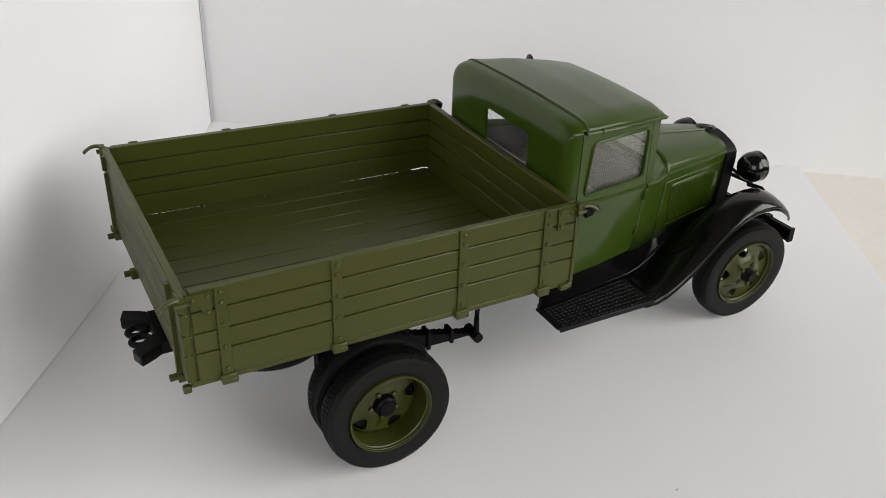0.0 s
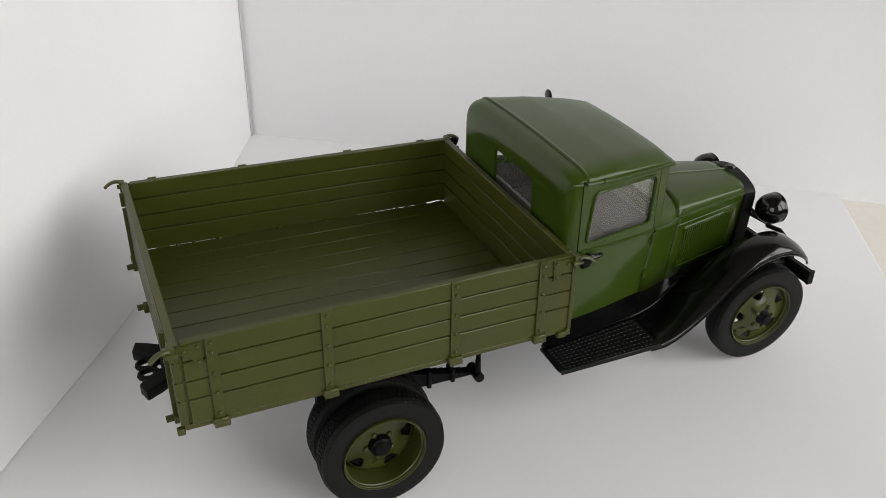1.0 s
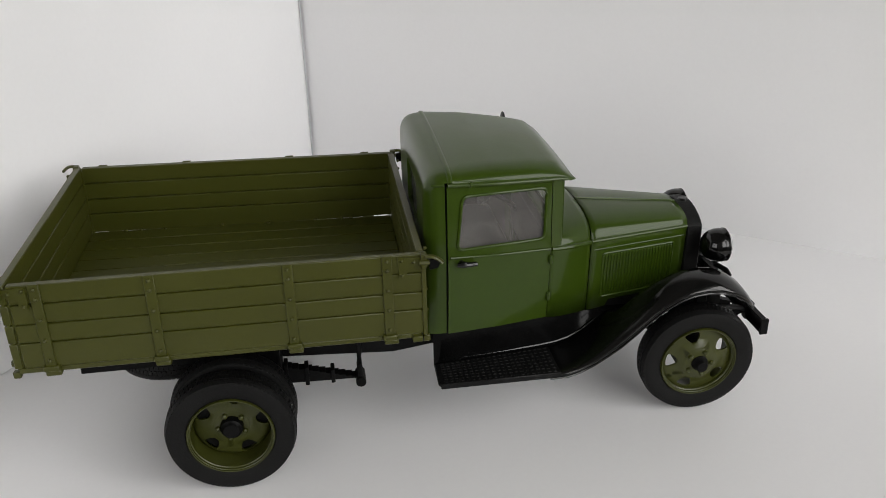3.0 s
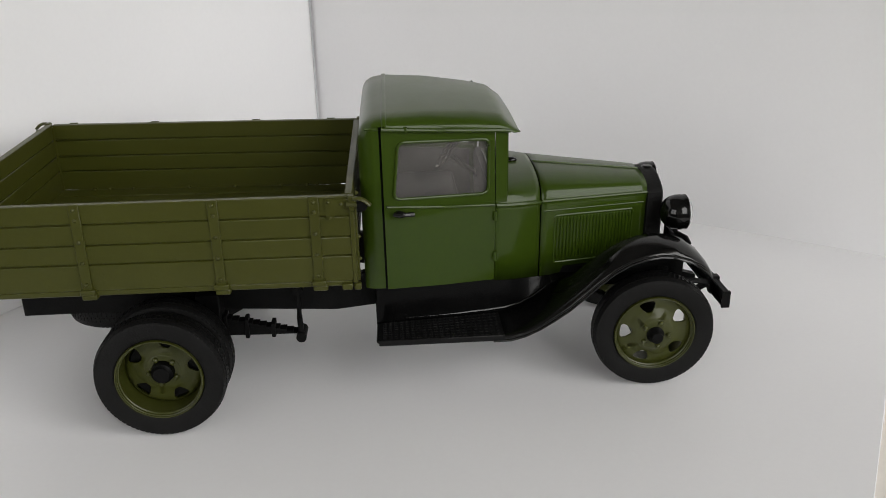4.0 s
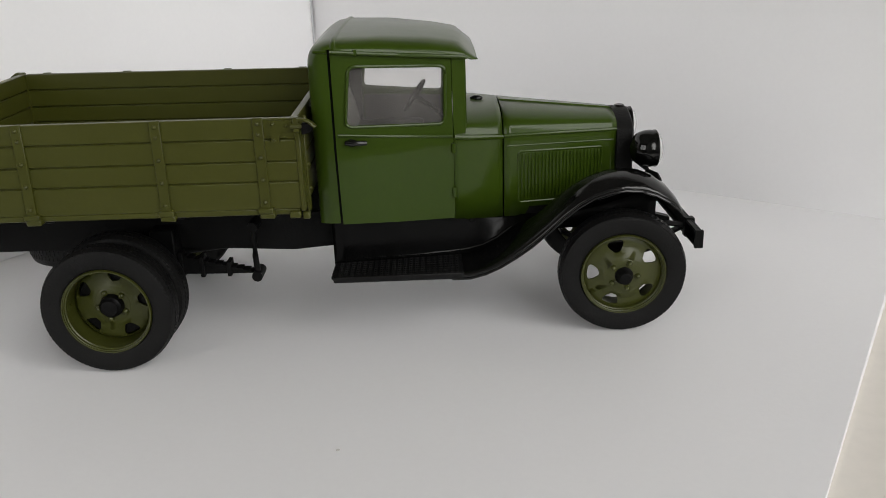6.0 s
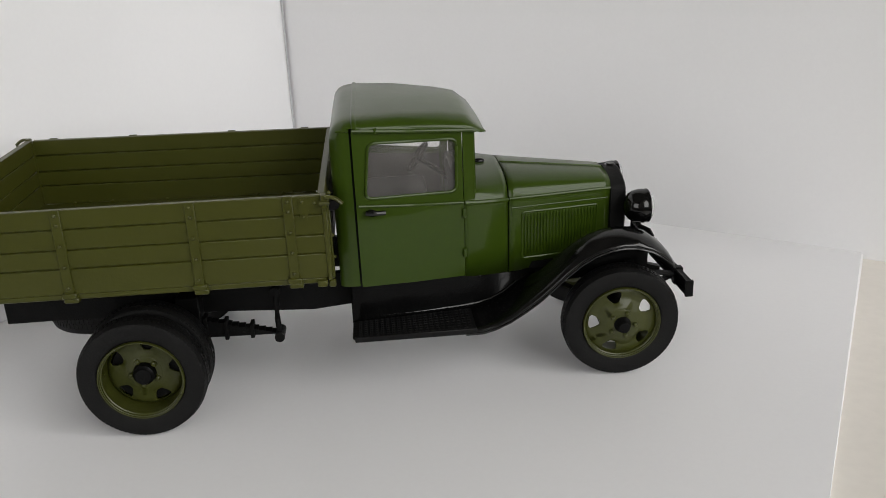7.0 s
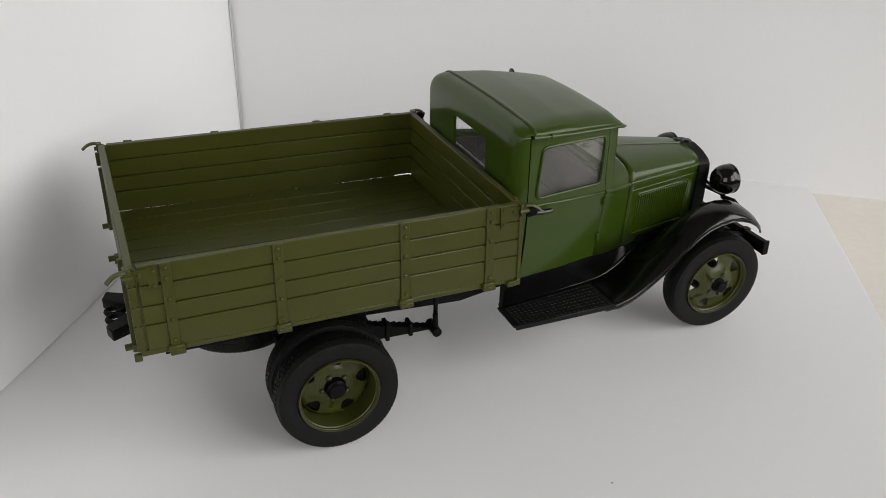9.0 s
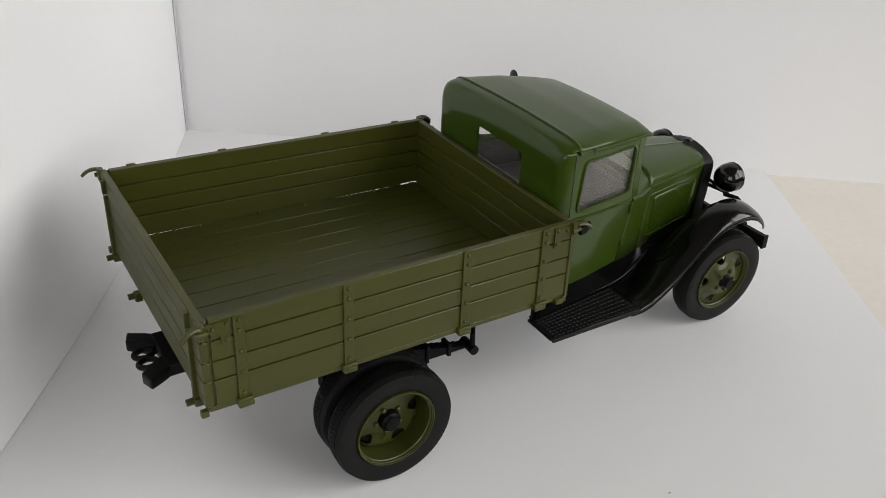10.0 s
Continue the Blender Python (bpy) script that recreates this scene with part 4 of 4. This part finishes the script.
    slab(bm, [(y * 0.985, z) for y, z in small], "x", 3.436, 3.446)
    for k in range(24):
        y = -0.205 + 0.41 * k / 23
        box(bm, 3.446, 3.450, y - 0.003, y + 0.003, 0.84, 1.25)
    part("grille", bm, CHROME, shell, "bright radiator core")
    bm = bmesh.new()
    rod(bm, (3.40, 0, 1.385), (3.40, 0, 1.404), 0.030, None, 16)
    rod(bm, (3.40, 0, 1.400), (3.40, 0, 1.414), 0.042, 0.030, 16)
    part("radiator_cap", bm, BLACK, shell, "black filler cap")


nose()


# ---- mudguards, running boards, lamps and bumper ----
def guard(s):
    # outer edge line of the sweep: x, height of the crown, of the lip, inner and outer y
    line = [(2.18, 0.516, 0.511, 0.480, 0.840), (2.30, 0.519, 0.511, 0.470, 0.838), (2.40, 0.548, 0.533, 0.460, 0.830), (2.50, 0.605, 0.572, 0.445, 0.818),
            (2.60, 0.680, 0.630, 0.435, 0.812), (2.70, 0.765, 0.697, 0.42, 0.808), (2.80, 0.850, 0.780, 0.41, 0.803), (2.90, 0.942, 0.870, 0.39, 0.80),
            (3.00, 1.017, 0.948, 0.38, 0.798), (3.10, 1.070, 1.006, 0.38, 0.798), (3.20, 1.102, 1.038, 0.38, 0.799), (3.30, 1.112, 1.050, 0.38, 0.799),
            (3.40, 1.104, 1.042, 0.385, 0.797), (3.50, 1.066, 1.006, 0.40, 0.788), (3.59, 1.000, 0.952, 0.42, 0.772), (3.65, 0.930, 0.898, 0.45, 0.752), (3.685, 0.872, 0.856, 0.48, 0.727)]
    def inner_drop(x):
        c = float(np.interp(x, [q[0] for q in line], [q[1] for q in line]))
        return c - min(c, float(np.interp(x, [2.3, 2.95, 3.2, 3.40, 3.55, 3.67], [0.735, 0.745, 0.80, 0.86, 0.92, 0.865])))
    rings = []
    for x, c, lip, yi, yo in line:
        ring = []
        for f in [i / 12 for i in range(13)]:
            y = yi + (yo - yi) * f
            z = c - (c - lip) * max(0.0, (f - 0.5) / 0.5) ** 3.0 - inner_drop(x) * max(0.0, (0.5 - f) / 0.5) ** 1.7
            ring.append((x, s * y, z))
        ring.append((x, s * (yo + 0.006), lip - 0.014))
        ring.append((x, s * (yo + 0.004), lip - 0.030))
        ring.append((x, s * (yo - 0.006), lip - 0.036))
        rings.append(ring)
    bm = bmesh.new()
    loft(bm, rings, False)
    e = thicken(part("front_mudguard", bm, BLACK, truck, "glossy black sweeping front mudguard", 60), 0.012)
    bm = bmesh.new()
    tube(bm, [(x, s * (yo + 0.003), lip - 0.032) for x, c, lip, yi, yo in line], 0.009, 8)
    part("lip_bead", bm, BLACK, e)
    # inner valance down to the chassis
    bm = bmesh.new()
    loft(bm, [[(x, s * yi, c - inner_drop(x)), (x, s * (yi - 0.012), (c - inner_drop(x) + 0.66) / 2), (x, s * (yi - 0.02), 0.66)] for x, c, lip, yi, yo in line if 2.65 < x < 3.6], False)
    thicken(part("inner_valance", bm, SATIN, e), 0.01)
    # apron from the bodywork out to the running board and the mudguard
    bm = bmesh.new()
    rings = []
    for x in [1.395 + 1.975 * i / 24 for i in range(25)]:
        yb = min(nose_half(x) - 0.09, 0.478) if x > 2.22 else min(cab_y(x, body_bottom(x)) - 0.006, 0.585 - 0.13 * (x - 1.395))
        zb = body_bottom(x) + 0.008
        yi = float(np.interp(x, [1.40] + [q[0] for q in line], [0.565] + [q[3] for q in line]))
        zi = float(np.interp(x, [1.4] + [q[0] for q in line], [0.512] + [q[1] - inner_drop(q[0]) - 0.004 for q in line]))
        rings.append([(x, s * (yb + (yi + 0.008 - yb) * f ** 0.75), zb + (zi - zb) * f) for f in (0.0, 0.06, 0.2, 0.4, 0.6, 0.8, 0.92, 1.0)])
    loft(bm, rings, False)
    thicken(part("splash_apron", bm, APRON, e, "black splash apron", 50), 0.008)
    return e


def running_board(s):
    bm = bmesh.new()
    slab(bm, [(1.398, s * 0.54), (2.26, s * 0.44), (2.26, s * 0.838), (1.410, s * 0.846), (1.394, s * 0.82)], "z", 0.494, 0.518, 0.006)
    box(bm, 1.41, 2.26, s * 0.830, s * 0.846, 0.478, 0.522, 0.006)
    b = part("running_board", bm, TREAD, truck, "black running board with a raised tread")
    bm = bmesh.new()
    tube(bm, [(1.40, s * 0.566, 0.548), (1.6, s * 0.548, 0.545), (1.8, s * 0.526, 0.541), (2.0, s * 0.506, 0.540), (2.18, s * 0.490, 0.545), (2.30, s * 0.480, 0.555), (2.40, s * 0.468, 0.575), (2.50, s * 0.458, 0.620), (2.60, s * 0.446, 0.690)], 0.012, 8)
    part("edge_bead", bm, BLACK, b)
    bm = bmesh.new()
    for i in range(21):
        for j in range(8):
            x = 1.450 + 0.0385 * i
            y = 0.812 - (0.032 + 0.0006 * i) * j
            box(bm, x - 0.013, x + 0.013, s * (y - 0.0095), s * (y + 0.0095), 0.514, 0.5225, 0.003)
    part("tread_plate", bm, TREAD, b, "raised pattern of small blocks", 0)


def lamp(s):
    c = Vector((3.515, s * 0.405, 1.19))
    e = empty("headlamp", "round black headlamp on a bent bar")
    prof = [(-0.118, 0.0), (-0.114, 0.034), (-0.101, 0.068), (-0.078, 0.095), (-0.048, 0.113), (-0.014, 0.122), (0.018, 0.124), (0.040, 0.121), (0.046, 0.124), (0.056, 0.124), (0.060, 0.118), (0.056, 0.108), (0.04, 0.10)]
    bm = bmesh.new()
    n = 32
    loft(bm, [[(c.x + x, c.y + r * math.cos(2 * math.pi * k / n), c.z + r * math.sin(2 * math.pi * k / n)) for k in range(n)] for x, r in prof])
    part("lamp_shell", bm, BLACK, e, "glossy black bowl", 50)
    bm = bmesh.new()
    loft(bm, [[(c.x + x, c.y + r * math.cos(2 * math.pi * k / n), c.z + r * math.sin(2 * math.pi * k / n)) for k in range(n)] for x, r in ((0.04, 0.107), (0.060, 0.114), (0.074, 0.102), (0.090, 0.075), (0.100, 0.04), (0.103, 0.001))], True, True)
    part("lamp_lens", bm, LENS, e, "clear domed lens", 60)
    bm = bmesh.new()
    rod(bm, (c.x + 0.02, c.y, c.z), (c.x + 0.03, c.y, c.z), 0.09, 0.10, 24)
    part("reflector", bm, CHROME, e)
    bm = bmesh.new()
    tube(bm, [(c.x - 0.01, c.y, c.z - 0.10), (c.x + 0.01, c.y - s * 0.01, c.z - 0.16), (3.56, s * 0.50, 1.03), (3.57, s * 0.545, 1.0)], 0.020, 8)
    part("lamp_stay", bm, SATIN, e)


def front():
    for s in (-1, 1):
        guard(s)
        running_board(s)
        lamp(s)
    bm = bmesh.new()
    tube(bm, [(3.50, y, 1.075 - 0.03 * math.cos(y * 3.2)) for y in [-0.44 + 0.88 * i / 16 for i in range(17)]], 0.017, 8)
    for s in (-1, 1):
        tube(bm, [(3.44, s * 0.24, 1.14), (3.48, s * 0.34, 1.09), (3.50, s * 0.41, 1.08)], 0.014, 8)
    part("lamp_bar", bm, SATIN, truck, "black bar between the headlamps")
    bm = bmesh.new()
    box(bm, 3.822, 3.840, -0.69, 0.69, 0.576, 0.692, 0.005)
    box(bm, 3.792, 3.827, -0.69, 0.69, 0.674, 0.692, 0.004)
    box(bm, 3.792, 3.827, -0.69, 0.69, 0.576, 0.594, 0.004)
    b = part("bumper", bm, SATIN, truck, "straight black channel bumper")
    for s in (-1, 1):
        bm = bmesh.new()
        box(bm, 3.787, 3.845, s * 0.675, s * 0.697, 0.572, 0.697, 0.004)
        part("bumper_end", bm, SATIN, b)
        bm = bmesh.new()
        tube(bm, [(3.55, s * 0.40, 0.665), (3.70, s * 0.40, 0.655), (3.82, s * 0.42, 0.640)], 0.028, 8, 0.7)
        part("bumper_iron", bm, SATIN, b)
        bm = bmesh.new()
        box(bm, 3.787, 3.855, s * 0.39, s * 0.45, 0.566, 0.702, 0.006)
        part("bumper_clamp", bm, SATIN, b)
        # front spring
        bm = bmesh.new()
        for k in range(4):
            w = 0.42 - 0.09 * k
            rows = []
            for x in [-w + 2 * w * i / 8 for i in range(9)]:
                z = 0.56 - 0.03 * k - 0.12 * (1 - (x / 0.42) ** 2) + 0.06
                rows.append([(3.36 + x, s * 0.37, z), (3.36 + x, s * 0.43, z), (3.36 + x, s * 0.43, z + 0.02), (3.36 + x, s * 0.37, z + 0.02)])
            loft(bm, rows, True, True)
        part("front_spring", bm, SATIN, truck)


front()
